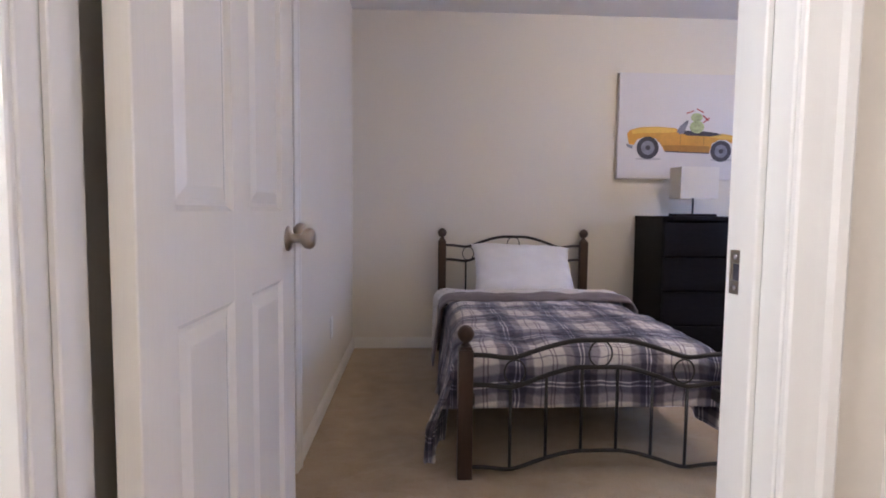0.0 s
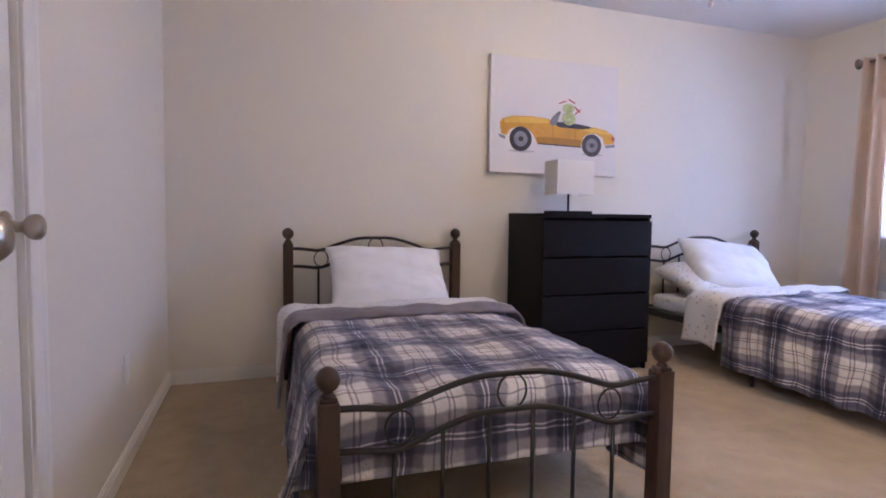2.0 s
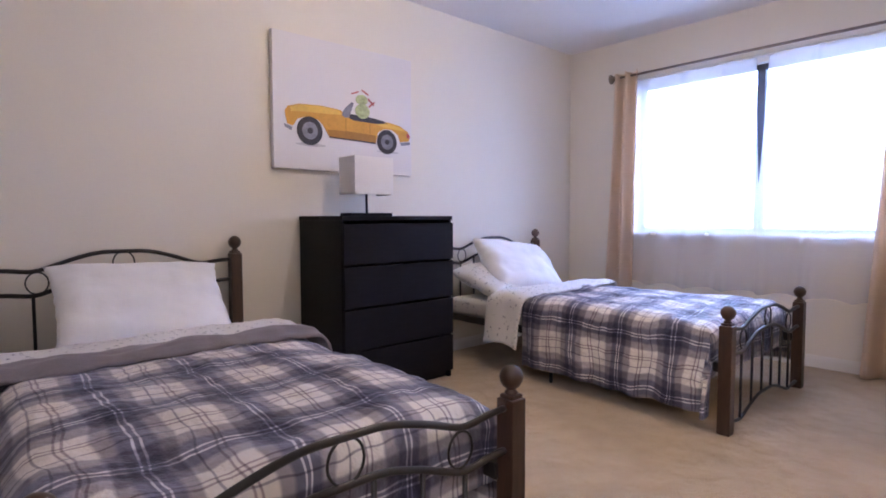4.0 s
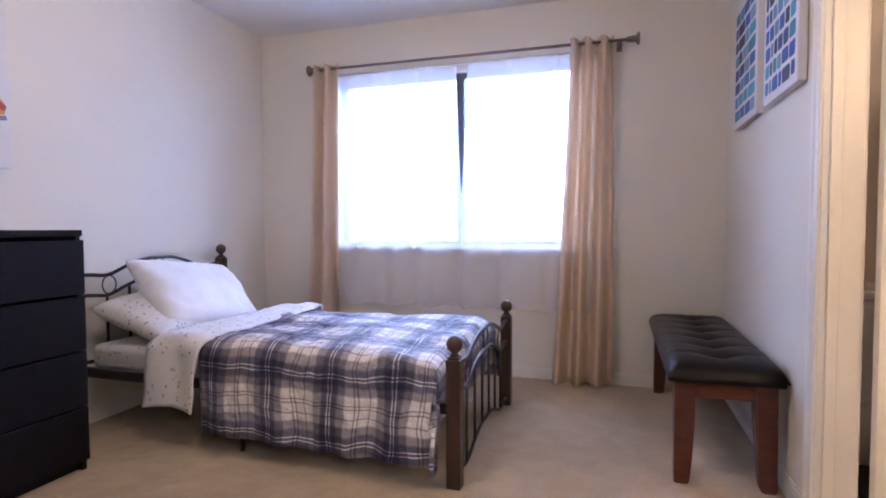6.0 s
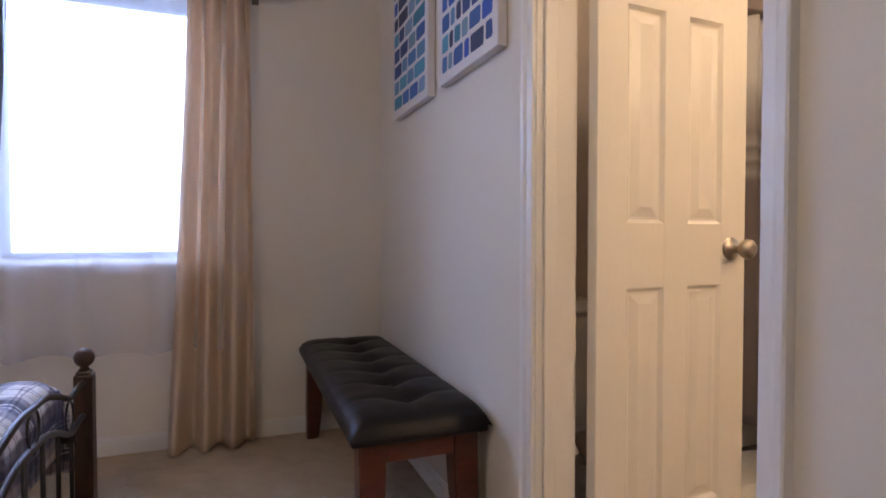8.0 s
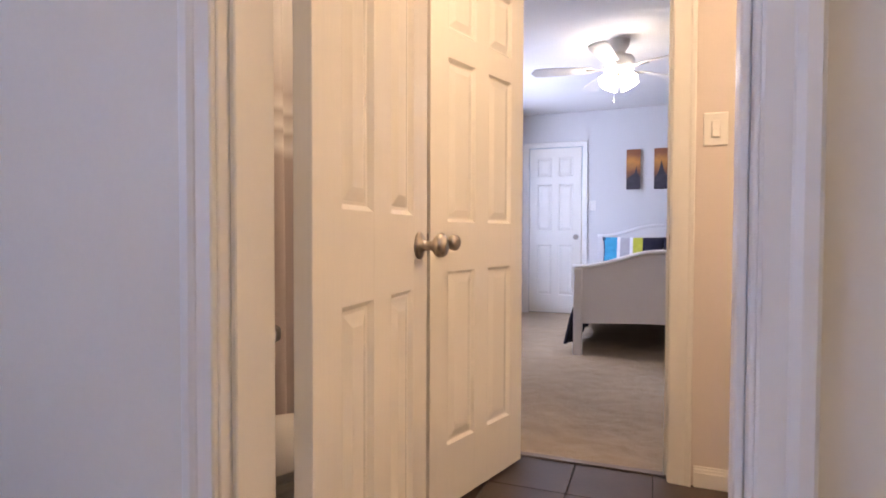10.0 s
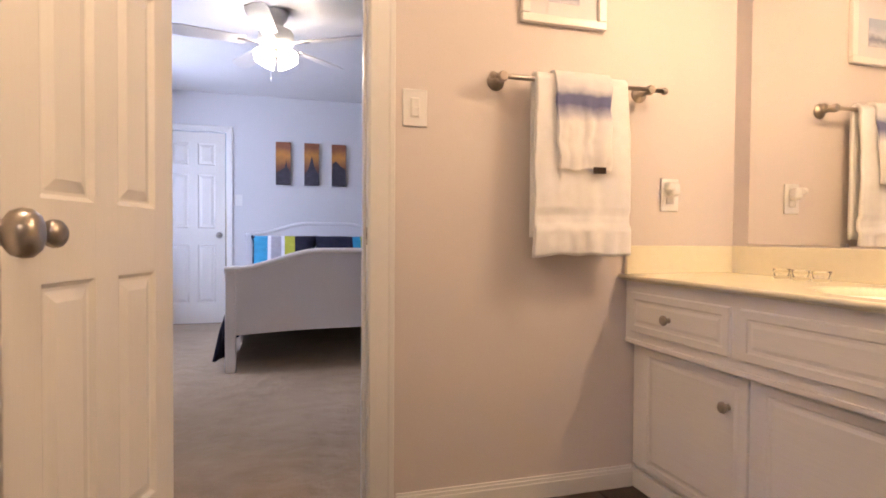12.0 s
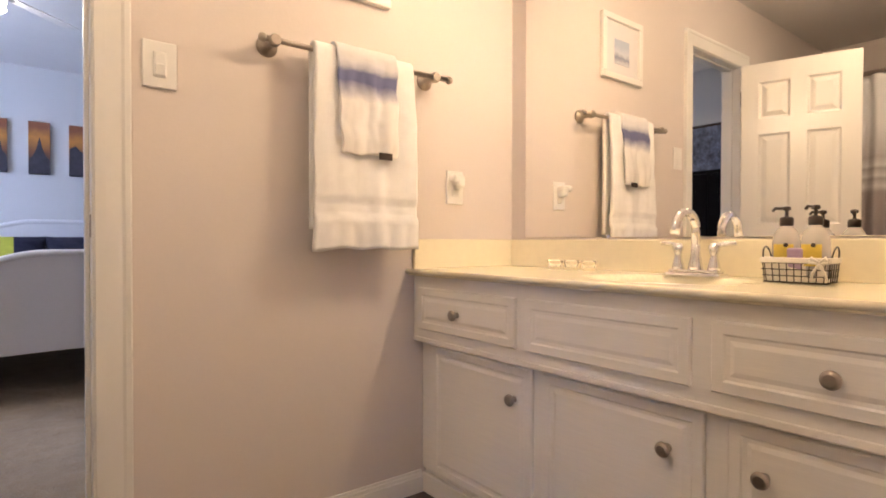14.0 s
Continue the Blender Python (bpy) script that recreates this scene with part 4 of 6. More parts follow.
    for u, v, a in ((0.545, 0.345, 20), (0.62, 0.33, -25), (0.665, 0.40, -40), (0.67, 0.42, 40)):
        cx, cz = P(u, v)
        c, s = math.cos(radians(a)), math.sin(radians(a))
        layer("red_stroke", [(cx + 0.028 * dx * c - 0.004 * dz * s, cz + 0.028 * dx * s + 0.004 * dz * c) for dx, dz in ((-1, -1), (1, -1), (1, 1), (-1, 1))], M_RED, 5)
    for u, v, r in ((0.228, 0.69, 0.081), (0.79, 0.712, 0.077)):
        cx, cz = P(u, v)
        layer("wheel", disc(cx, cz, r), M_TYRE, 5)
        layer("wheel_rim", disc(cx, cz, r * 0.62), M_HUB, 6)
        layer("wheel_rim", disc(cx, cz, r * 0.22), M_TYRE, 7)


car_picture()


def swatch_print(x0, x1, z0, z1, seed, cols):
    p = thing("wall_picture", "white canvas print with rows of blue painted swatches", "picture", "pair of blue swatch prints")
    yb, yf = 1.042, 1.072
    bm = bmesh.new()
    slab(bm, (x0, yb, z0), (x1, yf, z1), 0.003, 2)
    part("canvas", bm, M_CANVAS, p)
    rnd = random.Random(seed)
    rows = 8
    rh = (z1 - z0 - 0.05) / rows
    for r in range(rows):
        x = x0 + 0.025
        wts = [0.6 + rnd.random() for _ in range(cols)]
        tot = sum(wts)
        for w in wts:
            wd = w / tot * (x1 - x0 - 0.05)
            a0, a1 = x + 0.007, x + wd - 0.007
            b0, b1 = z0 + 0.025 + r * rh + 0.007 + 0.004 * rnd.random(), z0 + 0.025 + (r + 1) * rh - 0.007
            c = 0.006
            j = [0.003 * (rnd.random() - 0.5) for _ in range(8)]
            bm = bmesh.new()
            flat(bm, [(a0 + c, b0 + j[0]), (a1 - c, b0 + j[1]), (a1 + j[2], b0 + c), (a1 + j[3], b1 - c), (a1 - c, b1 + j[4]), (a0 + c, b1 + j[5]), (a0 + j[6], b1 - c), (a0 + j[7], b0 + c)], yf - 0.0005, yf + 0.0008)
            part("swatch", bm, M_BLUES, p)
            x += wd


swatch_print(3.468, 3.945, 1.485, 2.085, 3, 4)
swatch_print(2.89, 3.345, 1.485, 2.085, 8, 6)


# ---- bedroom: bench ----
def bench():
    b = thing("bench", "cherry wood bench with tufted black leather seat", "bench")
    x0, x1, y0, y1 = 2.985, 4.235, 1.065, 1.443
    for x, sx in ((x0 + 0.015, 1), (x1 - 0.015, -1)):
        for y, sy in ((y0 + 0.012, 1), (y1 - 0.012, -1)):
            rings = []
            bm = bmesh.new()
            for z, w in ((0.0, 0.050), (0.012, 0.056), (0.10, 0.064), (0.25, 0.074), (0.40, 0.078)):
                off = 0.012 * (1 - z / 0.4) ** 2
                xa, xb = sorted((x - sx * off, x + sx * (w - off)))
                ya, yb = sorted((y, y + sy * w))
                rings.append([bm.verts.new(q) for q in ((xa, ya, z), (xb, ya, z), (xb, yb, z), (xa, yb, z))])
            for p, q in zip(rings, rings[1:]):
                for i in range(4):
                    bm.faces.new((p[i], p[(i + 1) % 4], q[(i + 1) % 4], q[i]))
            bm.faces.new(list(reversed(rings[0]))), bm.faces.new(rings[-1])
            bmesh.ops.bevel(bm, geom=[e for e in bm.edges if abs((e.verts[0].co - e.verts[1].co).z) > 0.005], offset=0.006, segments=2, affect="EDGES")
            part("leg", bm, M_BENCHWOOD, b)
    for nm, a, c in (("apron", (x0 + 0.09, y0 + 0.02, 0.335), (x1 - 0.09, y0 + 0.042, 0.40)), ("apron", (x0 + 0.09, y1 - 0.042, 0.335), (x1 - 0.09, y1 - 0.02, 0.40)), ("apron", (x0 + 0.022, y0 + 0.088, 0.335), (x0 + 0.044, y1 - 0.088, 0.40)), ("apron", (x1 - 0.044, y0 + 0.088, 0.335), (x1 - 0.022, y1 - 0.088, 0.40))):
        bm = bmesh.new()
        slab(bm, a, c, 0.004, 2)
        part(nm, bm, M_BENCHWOOD, b)
    xs = [x0 + 0.17 + k * (x1 - x0 - 0.34) / 5 for k in range(6)]
    ym = (y0 + y1) / 2
    tufts = [(x, ym) for x in xs]
    lx, ly = (x1 - x0) / 2 + 0.018, (y1 - y0) / 2 + 0.018

    def fn(i, j):
        u, v = 2 * i - 1, 2 * j - 1
        k = max(abs(u), abs(v))
        uu, vv = math.copysign(abs(u) ** 0.9, u), math.copysign(abs(v) ** 0.9, v)
        e = (1 - abs(u) ** 14) * (1 - abs(v) ** 7)
        x, y = (x0 + x1) / 2 + uu * lx, ym + vv * ly
        z = 0.418 + 0.064 * max(0.0, e) ** 0.5
        for tx, ty in tufts:
            d2 = ((x - tx) / 0.055) ** 2 + ((y - ty) / 0.060) ** 2
            z -= 0.024 * math.exp(-d2)
            z -= 0.006 * math.exp(-((x - tx) / 0.018) ** 2) * (1 - v * v)
        z -= 0.006 * math.exp(-((y - ym) / 0.02) ** 2) * (1 - u ** 6)
        z += 0.002 * wav(x * 14, y * 14, 3.0)
        return x, y, z
    bm = sheet(fn, 120, 44)
    me = mesh_of("seat", bm, M_LEATHER)
    s = new("seat", me)
    s.parent = b
    s["label"] = "tufted black leather cushion"
    bm = bmesh.new()
    slab(bm, (x0 - 0.016, y0 - 0.010, 0.399), (x1 + 0.016, y1 + 0.016, 0.424), 0.010, 3)
    part("seat_edge", bm, M_LEATHER, b)
    for tx, ty in tufts:
        bm = bmesh.new()
        lathe(bm, [(0.011, 0.0), (0.011, 0.003), (0.007, 0.007), (0.001, 0.008)], 12, pose(tx, ty, 0.452))
        part("button", bm, M_LEATHER, b)


bench()


# ---- bedroom: curtains and rod ----
def curtain(label, top, bottom, folds, seed, z1=2.125, z0=0.012, x=4.20, amp=0.045):
    """A hanging panel between (y0, y1) at the top and at the hem, in deep folds."""
    def fn(i, j):
        y0, y1 = [p + (q - p) * (1 - j) ** 1.3 for p, q in zip(top, bottom)]
        y = y0 + (y1 - y0) * i + 0.010 * wav(i * 4, j * 1.2, seed) * (1 - 0.5 * j)
        ph = 2 * math.pi * folds * i + 0.6 * wav(i * 2, j * 0.7, seed + 2)
        sx = math.sin(ph)
        xx = x + amp * (0.75 + 0.25 * (1 - j)) * math.copysign(abs(sx) ** 0.9, sx) + 0.006 * wav(i * 5, j * 1.1, seed + 5)
        z = z0 + (z1 - z0) * j + (0.008 * math.cos(ph) if j > 0.98 else 0)
        return xx, y, z
    ob = part("curtain", sheet(fn, 120, 60), M_CURTAIN)
    thicken(ob, 0.004, 0)
    return tagged(ob, label, "curtain", "beige curtains")


curtain("beige curtain panel hanging in deep folds from rod", (1.672, 1.925), (1.665, 2.03), 3.0, 2.2, amp=0.055)
curtain("beige curtain panel gathered beside window", (3.51, 3.70), (3.545, 3.785), 2.0, 7.7)


def sheer(label, edge_top, edge_low, outer, seed, side):
    """Half-open white voile; its inner edge leans away from its neighbour above."""
    zt, zb = 2.056, 0.435

    def fn(i, j):
        z = zb + (zt - zb) * j
        k = max(0.0, (z - 1.18) / (zt - 1.18))
        inner = edge_low + (edge_top - edge_low) * k ** 0.75
        y = outer + (inner - outer) * i
        ph = 34 * i + 7 * wav(i * 4, j * 0.4, seed)
        x = 4.245 + 0.006 * math.sin(ph) + 0.018 * wav(i * 7, j * 0.5, seed + 3) + side * 0.004
        hem = 0.03 * abs(math.sin(i * 11 + seed)) * (1 - j) ** 8 - 0.012 * wav(i * 4.5, 0, seed + 6) * (1 - j) ** 6
        return x, y, z + hem
    ob = part("sheer_curtain", sheet(fn, 150, 40), M_SHEER)
    return tagged(ob, label, "curtain", "white sheers")


sheer("white sheer curtain letting daylight through", 2.668, 2.632, 3.61, 1.0, 1)
sheer("white sheer curtain with wavy hem below sill", 2.592, 2.638, 1.72, 5.0, -1)


def curtain_rod():
    r = thing("curtain_rod", "bronze curtain rod with flared finials above window", "curtain rod")
    bm = bmesh.new()
    tube(bm, [(4.20, 1.575, 2.095), (4.20, 3.70, 2.095)], 0.0092, 12)
    part("rod", bm, M_ROD, r)
    for y, s in ((1.575, 1), (3.70, -1)):
        bm = bmesh.new()
        lathe(bm, [(0.016, -0.03), (0.017, 0.0), (0.021, 0.004), (0.021, 0.012), (0.016, 0.016), (0.024, 0.024), (0.037, 0.034), (0.038, 0.04), (0.030, 0.045)], 20, pose(4.20, y, 2.095, 90 * s))
        part("finial", bm, M_ROD, r)
    for y in (1.645, 3.735):
        y = min(y, 3.675)
        bm = bmesh.new()
        slab(bm, (4.292, y - 0.016, 2.055), (4.2995, y + 0.016, 2.125), 0.003, 2)
        tube(bm, [(4.295, y, 2.085), (4.245, y, 2.078), (4.205, y, 2.080)], 0.007, 8)
        part("bracket", bm, M_ROD, r)
    return r


curtain_rod()
sr_ = thing("sheer_rod", "thin white tension rod holding the sheers", "curtain rod")
bm_ = bmesh.new()
tube(bm_, [(4.246, 1.70, 2.058), (4.246, 3.63, 2.058)], 0.0085, 10)
part("rod", bm_, M_TRIM, sr_)
for y_ in (1.70, 3.63):
    bm_ = bmesh.new()
    tube(bm_, [(4.246, y_, 2.058), (4.299, y_, 2.058)], 0.0085, 10)
    part("bracket", bm_, M_TRIM, sr_)


# ---- wall plates ----
def wall_plate(name, label, at, kind_, w=0.072, h=0.117):
    """A screwless plate on a wall; it faces along its own -y."""
    p = thing(name, label, "light switch" if kind_ == "switch" else "outlet", at=at)
    bm = bmesh.new()
    slab(bm, (-w / 2, -0.006, -h / 2), (w / 2, 0.0, h / 2), 0.0035, 3)
    part("plate", bm, M_PLATE, p)
    if kind_ == "switch":
        bm = bmesh.new()
        slab(bm, (-0.016, -0.0085, -0.033), (0.016, -0.004, 0.033), 0.002, 2)
        part("surround", bm, M_PLATE, p)
        bm = bmesh.new()
        slab(bm, (-0.013, -0.013, -0.030), (0.013, -0.006, 0.002), 0.003, 2)
        slab(bm, (-0.013, -0.010, 0.000), (0.013, -0.006, 0.030), 0.002, 2)
        part("rocker", bm, M_PLATE, p)
    else:
        for z in (-0.02, 0.02):
            bm = bmesh.new()
            slab(bm, (-0.0165, -0.008, z - 0.014), (0.0165, -0.004, z + 0.014), 0.004, 2)
            part("socket", bm, M_PLATE, p)
    return p


wall_plate("outlet", "white wall outlet low on bedroom wall", pose(X_W + 0.001, 3.18, 0.37, 0, 0, 90), "outlet")

# opal globe with a pull chain in the bedroom
cl_ = thing("ceiling_light", "lit opal globe ceiling light with pull chain", "ceiling light")
bm_ = bmesh.new()
lathe(bm_, [(0.045, 2.325), (0.060, 2.332), (0.072, 2.360), (0.075, 2.395), (0.070, 2.409)], 28, pose(1.90, 2.60, 0))
part("rim", bm_, M_NICKEL, cl_)
bm_ = bmesh.new()
lathe(bm_, [(0.085 * math.cos(a), 2.25 + 0.085 * math.sin(a)) for a in np.linspace(radians(-88), radians(60), 15)], 28, pose(1.90, 2.60, 0))
part("globe", bm_, M_ROOMGLOBE, cl_)
bm_ = bmesh.new()
tube(bm_, [(1.846, 2.625, 2.335), (1.805, 2.645, 2.31), (1.787, 2.65, 2.27), (1.785, 2.65, 1.832)], 0.0014, 6)
part("pull_chain", bm_, M_NICKEL, cl_)
bm_ = bmesh.new()
lathe(bm_, [(0.002, -0.017), (0.008, -0.013), (0.011, -0.004), (0.009, 0.006), (0.003, 0.012)], 14, pose(1.785, 2.65, 1.825))
part("pull", bm_, M_CERAMIC, cl_, "small cream ball")


# ---- bathroom and far bedroom: laid out on their own corner, then set in place together ----
BLOCK = Vector((-0.12, 0.146, 0.0))
before_block = set(scene.objects)
solid("wall_bath_south", [((0.70, -0.86, 0), (2.23, -0.806, CEIL)), ((2.88, -0.86, 0), (X_E, -0.806, CEIL)), ((2.23, -0.86, DOOR_TOP + 0.02), (2.88, -0.806, CEIL))], M_BATH)
solid("wall_bath_west", [((0.70, -0.806, 0), (0.80, 0.784, CEIL))], M_BATH)
solid("wall_bath_east", [((X_E, -0.92, 0), (4.42, 0.784, CEIL))], M_BATH)
solid("wall_bedroom_north", [((-0.70, -0.915, 0), (2.23, -0.86, CEIL)), ((2.88, -0.915, 0), (4.0, -0.86, CEIL)), ((2.23, -0.915, DOOR_TOP + 0.02), (2.88, -0.86, CEIL))], M_BED2)
solid("wall_bedroom_south", [((-0.70, -5.30, 0), (3.075, -5.20, CEIL)), ((3.735, -5.30, 0), (4.1, -5.20, CEIL)), ((3.075, -5.30, DOOR_TOP + 0.015), (3.735, -5.20, CEIL))], M_BED2)
solid("wall_bedroom_east", [((4.0, -5.20, 0), (4.1, -4.5, CEIL)), ((4.0, -2.9, 0), (4.1, -0.86, CEIL)), ((4.0, -4.5, 0), (4.1, -2.9, 0.85)), ((4.0, -4.5, 2.1), (4.1, -2.9, CEIL))], M_BED2)
solid("wall_bedroom_west", [((-0.80, -5.30, 0), (-0.70, -0.86, CEIL))], M_BED2)
solid("floor_carpet_bedroom", [((-0.70, -5.25, -0.05), (4.0, -0.862, 0))], M_CARPET)
solid("floor_bath", [((0.80, -0.862, -0.05), (X_E, 0.838, -0.012))], surface("dark_grout", (0.03, 0.024, 0.02), 0.9, 0.1, 10, 0.2, 100))
solid("ceiling_bath", [((0.70, -0.86, CEIL), (4.42, 0.784, CEIL + 0.05))], M_CEIL)
solid("ceiling_bedroom", [((-0.80, -5.30, CEIL), (4.1, -0.86, CEIL + 0.05))], M_CEIL)
boards((((1.255, -0.806), (2.155, -0.806), (0, 1)), ((2.95, -0.806), (3.5, -0.806), (0, 1)), ((-0.70, -5.20), (3.01, -5.20), (0, 1)), ((3.80, -5.20), (4.0, -5.20), (0, 1)), ((0.0, -0.915), (2.155, -0.915), (0, -1))))
jambs(2.25, 2.86, -0.915, -0.806, DOOR_TOP, -0.868)
casing(2.25, 2.86, DOOR_TOP, -0.806, 1, 0.085)
casing(2.25, 2.86, DOOR_TOP, -0.915, -1)
casing(3.09, 3.72, DOOR_TOP, -5.20, 1, 0.066)
solid("threshold", [((2.25, -0.88, 0.0), (2.86, -0.845, 0.006))], M_ROD, 0.002)
panel_door("door_3", 0.615, pose(2.852, -0.796, 0, 0, 0, 73), 1, "open white six-panel door between bathroom and bedroom")
panel_door("door_4", 0.622, pose(3.717, -5.205, 0, 0, 0, 180), 1, "closed white six-panel closet door in bedroom", knobs=(-1,), hinges=False)
strike("strike_plate_3", 2.25, -0.832, 0.93, 1)
w2 = thing("window_2", "plain bedroom window with white frame and daylight", "window", kind="structure")
for a_, b_ in (((4.04, -4.5, 0.85), (4.08, -4.46, 2.1)), ((4.04, -2.94, 0.85), (4.08, -2.9, 2.1)), ((4.04, -4.46, 0.85), (4.08, -2.94, 0.89)), ((4.04, -4.46, 2.06), (4.08, -2.94, 2.1)), ((4.04, -3.72, 0.89), (4.08, -3.68, 2.06))):
    bm_ = bmesh.new()
    slab(bm_, a_, b_, 0.003, 1)
    part("window_frame", bm_, M_TRIM, w2)
solid("backdrop_bedroom", [((5.2, -6.4, -1.0), (5.25, -1.2, 4.5))], M_OUTSIDE2)
wall_plate("light_switch", "white rocker light switch on tan bathroom wall", pose(2.098, -0.805, 1.352, 0, 0, 180), "switch", 0.083, 0.122)
o_ = wall_plate("outlet", "white wall outlet with plug-in night light", pose(1.104, -0.805, 1.094, 0, 0, 180), "outlet", 0.078, 0.124)
bm_ = bmesh.new()
slab(bm_, (-0.018, -0.045, -0.004), (0.020, -0.006, 0.045), 0.012, 4)
slab(bm_, (-0.040, -0.05, 0.016), (-0.004, -0.016, 0.046), 0.012, 4)
for f_ in bm_.faces:
    f_.smooth = True
part("night_light", bm_, M_PLATE, o_, "rounded white plug-in night light")
wall_plate("light_switch", "white light switch beside closet door", pose(2.965, -5.199, 1.30, 0, 0, 180), "switch")


# ---- bathroom: vanity ----
VX, UX = 1.25, 1.287


def cabinet_front(name, y0, y1, z0, z1, x, parent, knob=None):
    """A routed front: a stile frame with a raised field."""
    bm = bmesh.new()
    rings = []
    for inset, d in ((0.0, 0.0), (0.0, 0.010), (0.003, 0.013), (0.024, 0.013), (0.028, 0.0095), (0.036, 0.009), (0.046, 0.012)):
        rings.append([bm.verts.new((x + d, y, z)) for y, z in ((y0 + inset, z0 + inset), (y1 - inset, z0 + inset), (y1 - inset, z1 - inset), (y0 + inset, z1 - inset))])
    for a, b in zip(rings, rings[1:]):
        for i in range(4):
            bm.faces.new((a[i], a[(i + 1) % 4], b[(i + 1) % 4], b[i]))
    bm.faces.new(rings[-1]), bm.faces.new(list(reversed(rings[0])))
    f = part(name, bm, M_VANITY, parent)
    if knob:
        k = new("handle", CABKNOB)
        k.parent = f
        k.matrix_local = pose(x + 0.012, knob[0], knob[1], 0, 90, 0)
    return f


bm_ = bmesh.new()
lathe(bm_, [(0.010, 0), (0.0085, 0.003), (0.0065, 0.008), (0.0075, 0.012), (0.015, 0.016), (0.0175, 0.021), (0.016, 0.026), (0.010, 0.029)], 20)
CABKNOB = mesh_of("handle", bm_, M_NICKEL)
van = thing("vanity_cabinet", "white painted bathroom vanity with routed doors and drawers", "cabinet")
for nm_, a_, b_ in (("body", (0.802, -0.804, 0.085), (VX, 0.782, 0.556)), ("drawer_section", (0.802, -0.804, 0.556), (UX, 0.782, 0.774)), ("ledge", (1.20, -0.803, 0.545), (UX + 0.004, 0.761, 0.562)), ("plinth", (0.81, -0.803, 0.0), (VX - 0.012, 0.761, 0.085)), ("base_moulding", (VX - 0.012, -0.80, 0.0), (VX + 0.004, 0.761, 0.07))):
    bm_ = bmesh.new()
    slab(bm_, a_, b_, 0.003, 2)
    part(nm_, bm_, M_VANITY, van)
cabinet_front("drawer", -0.765, -0.300, 0.592, 0.735, UX, van, (-0.552, 0.660))
cabinet_front("false_front", -0.262, 0.206, 0.592, 0.735, UX, van)
cabinet_front("drawer", 0.250, 0.715, 0.592, 0.735, UX, van, (0.462, 0.660))
cabinet_front("door", -0.728, -0.268, 0.095, 0.532, VX, van, (-0.335, 0.437))
cabinet_front("door", -0.228, 0.218, 0.095, 0.532, VX, van, (0.138, 0.437))
cabinet_front("door", 0.268, 0.715, 0.095, 0.532, VX, van, (0.338, 0.437))

SINK = (1.055, 0.005, 0.155, 0.205)


def counter_top():
    c = thing("countertop", "cream cultured marble vanity top with molded oval sink", "countertop")
    x0, x1, y0, y1, zt = 0.802, 1.318, -0.804, 0.782, 0.796

    def fn(i, j):
        x, y = x0 + (x1 - x0) * i, y0 + (y1 - y0) * j
        d = math.hypot((x - SINK[0]) / SINK[2], (y - SINK[1]) / SINK[3])
        z = zt
        if d < 1.12:
            z -= 0.004 * max(0, 1 - abs(d - 1.06) / 0.06)
        if d < 1:
            z -= 0.125 * (1 - d ** 2.6) ** 0.8
        return x, y, z
    part("top", sheet(fn, 64, 150), M_COUNTER, c)
    bm = bmesh.new()
    tube(bm, [(x1 - 0.002, y0, zt - 0.0065), (x1 - 0.002, y1, zt - 0.0065)], 0.0085, 14)
    slab(bm, (x1 - 0.022, y0, zt - 0.021), (x1 - 0.006, y1, zt - 0.001), 0.003, 2)
    part("front_edge", bm, M_COUNTER, c)
    bm = bmesh.new()
    slab(bm, (x0, y0 + 0.016, zt - 0.001), (x0 + 0.019, y1, 0.902), 0.004, 2)
    part("backsplash", bm, M_COUNTER, c)
    bm = bmesh.new()
    slab(bm, (x0, y0, zt - 0.001), (x1 - 0.022, y0 + 0.016, 0.902), 0.004, 2)
    part("side_splash", bm, M_COUNTER, c)
    bm = bmesh.new()
    lathe(bm, [(0.0, 0), (0.020, 0.0005), (0.022, 0.002), (0.016, 0.004), (0.010, 0.003)], 18, pose(SINK[0], SINK[1], zt - 0.1252))
    part("drain", bm, M_CHROME, c)


counter_top()


def faucet():
    f = thing("faucet", "chrome two-handle bathroom faucet with arched spout", "faucet")
    cx, cy, z = 0.885, 0.005, 0.7955
    bm = bmesh.new()
    slab(bm, (cx - 0.028, cy - 0.080, z), (cx + 0.028, cy + 0.080, z + 0.012), 0.006, 3)
    slab(bm, (cx - 0.022, cy - 0.072, z + 0.010), (cx + 0.022, cy + 0.072, z + 0.020), 0.006, 3)
    part("base_plate", bm, M_CHROME, f)
    bm = bmesh.new()
    lathe(bm, [(0.022, 0.018), (0.019, 0.03), (0.0135, 0.06), (0.0125, 0.09)], 18, pose(cx, cy, z))
    pts = [(cx, cy, z + 0.085)]
    for a in np.linspace(180, 10, 16):
        pts.append((cx + 0.055 + 0.055 * math.cos(radians(a)), cy, z + 0.130 + 0.050 * math.sin(radians(a))))
    pts.append((cx + 0.113, cy, z + 0.118))
    tube(bm, pts, 0.0125, 14)
    part("spout", bm, M_CHROME, f)
    for s in (-1, 1):
        bm = bmesh.new()
        lathe(bm, [(0.019, 0.018), (0.016, 0.03), (0.0105, 0.052), (0.0100, 0.062), (0.0155, 0.080), (0.014, 0.088), (0.006, 0.095)], 18, pose(cx, cy + s * 0.052, z))
        tube(bm, [(cx, cy + s * 0.052, z + 0.087), (cx - 0.006, cy + s * 0.075, z + 0.092), (cx - 0.010, cy + s * 0.108, z + 0.094)], 0.0062, 10)
        part("handle", bm, M_CHROME, f)


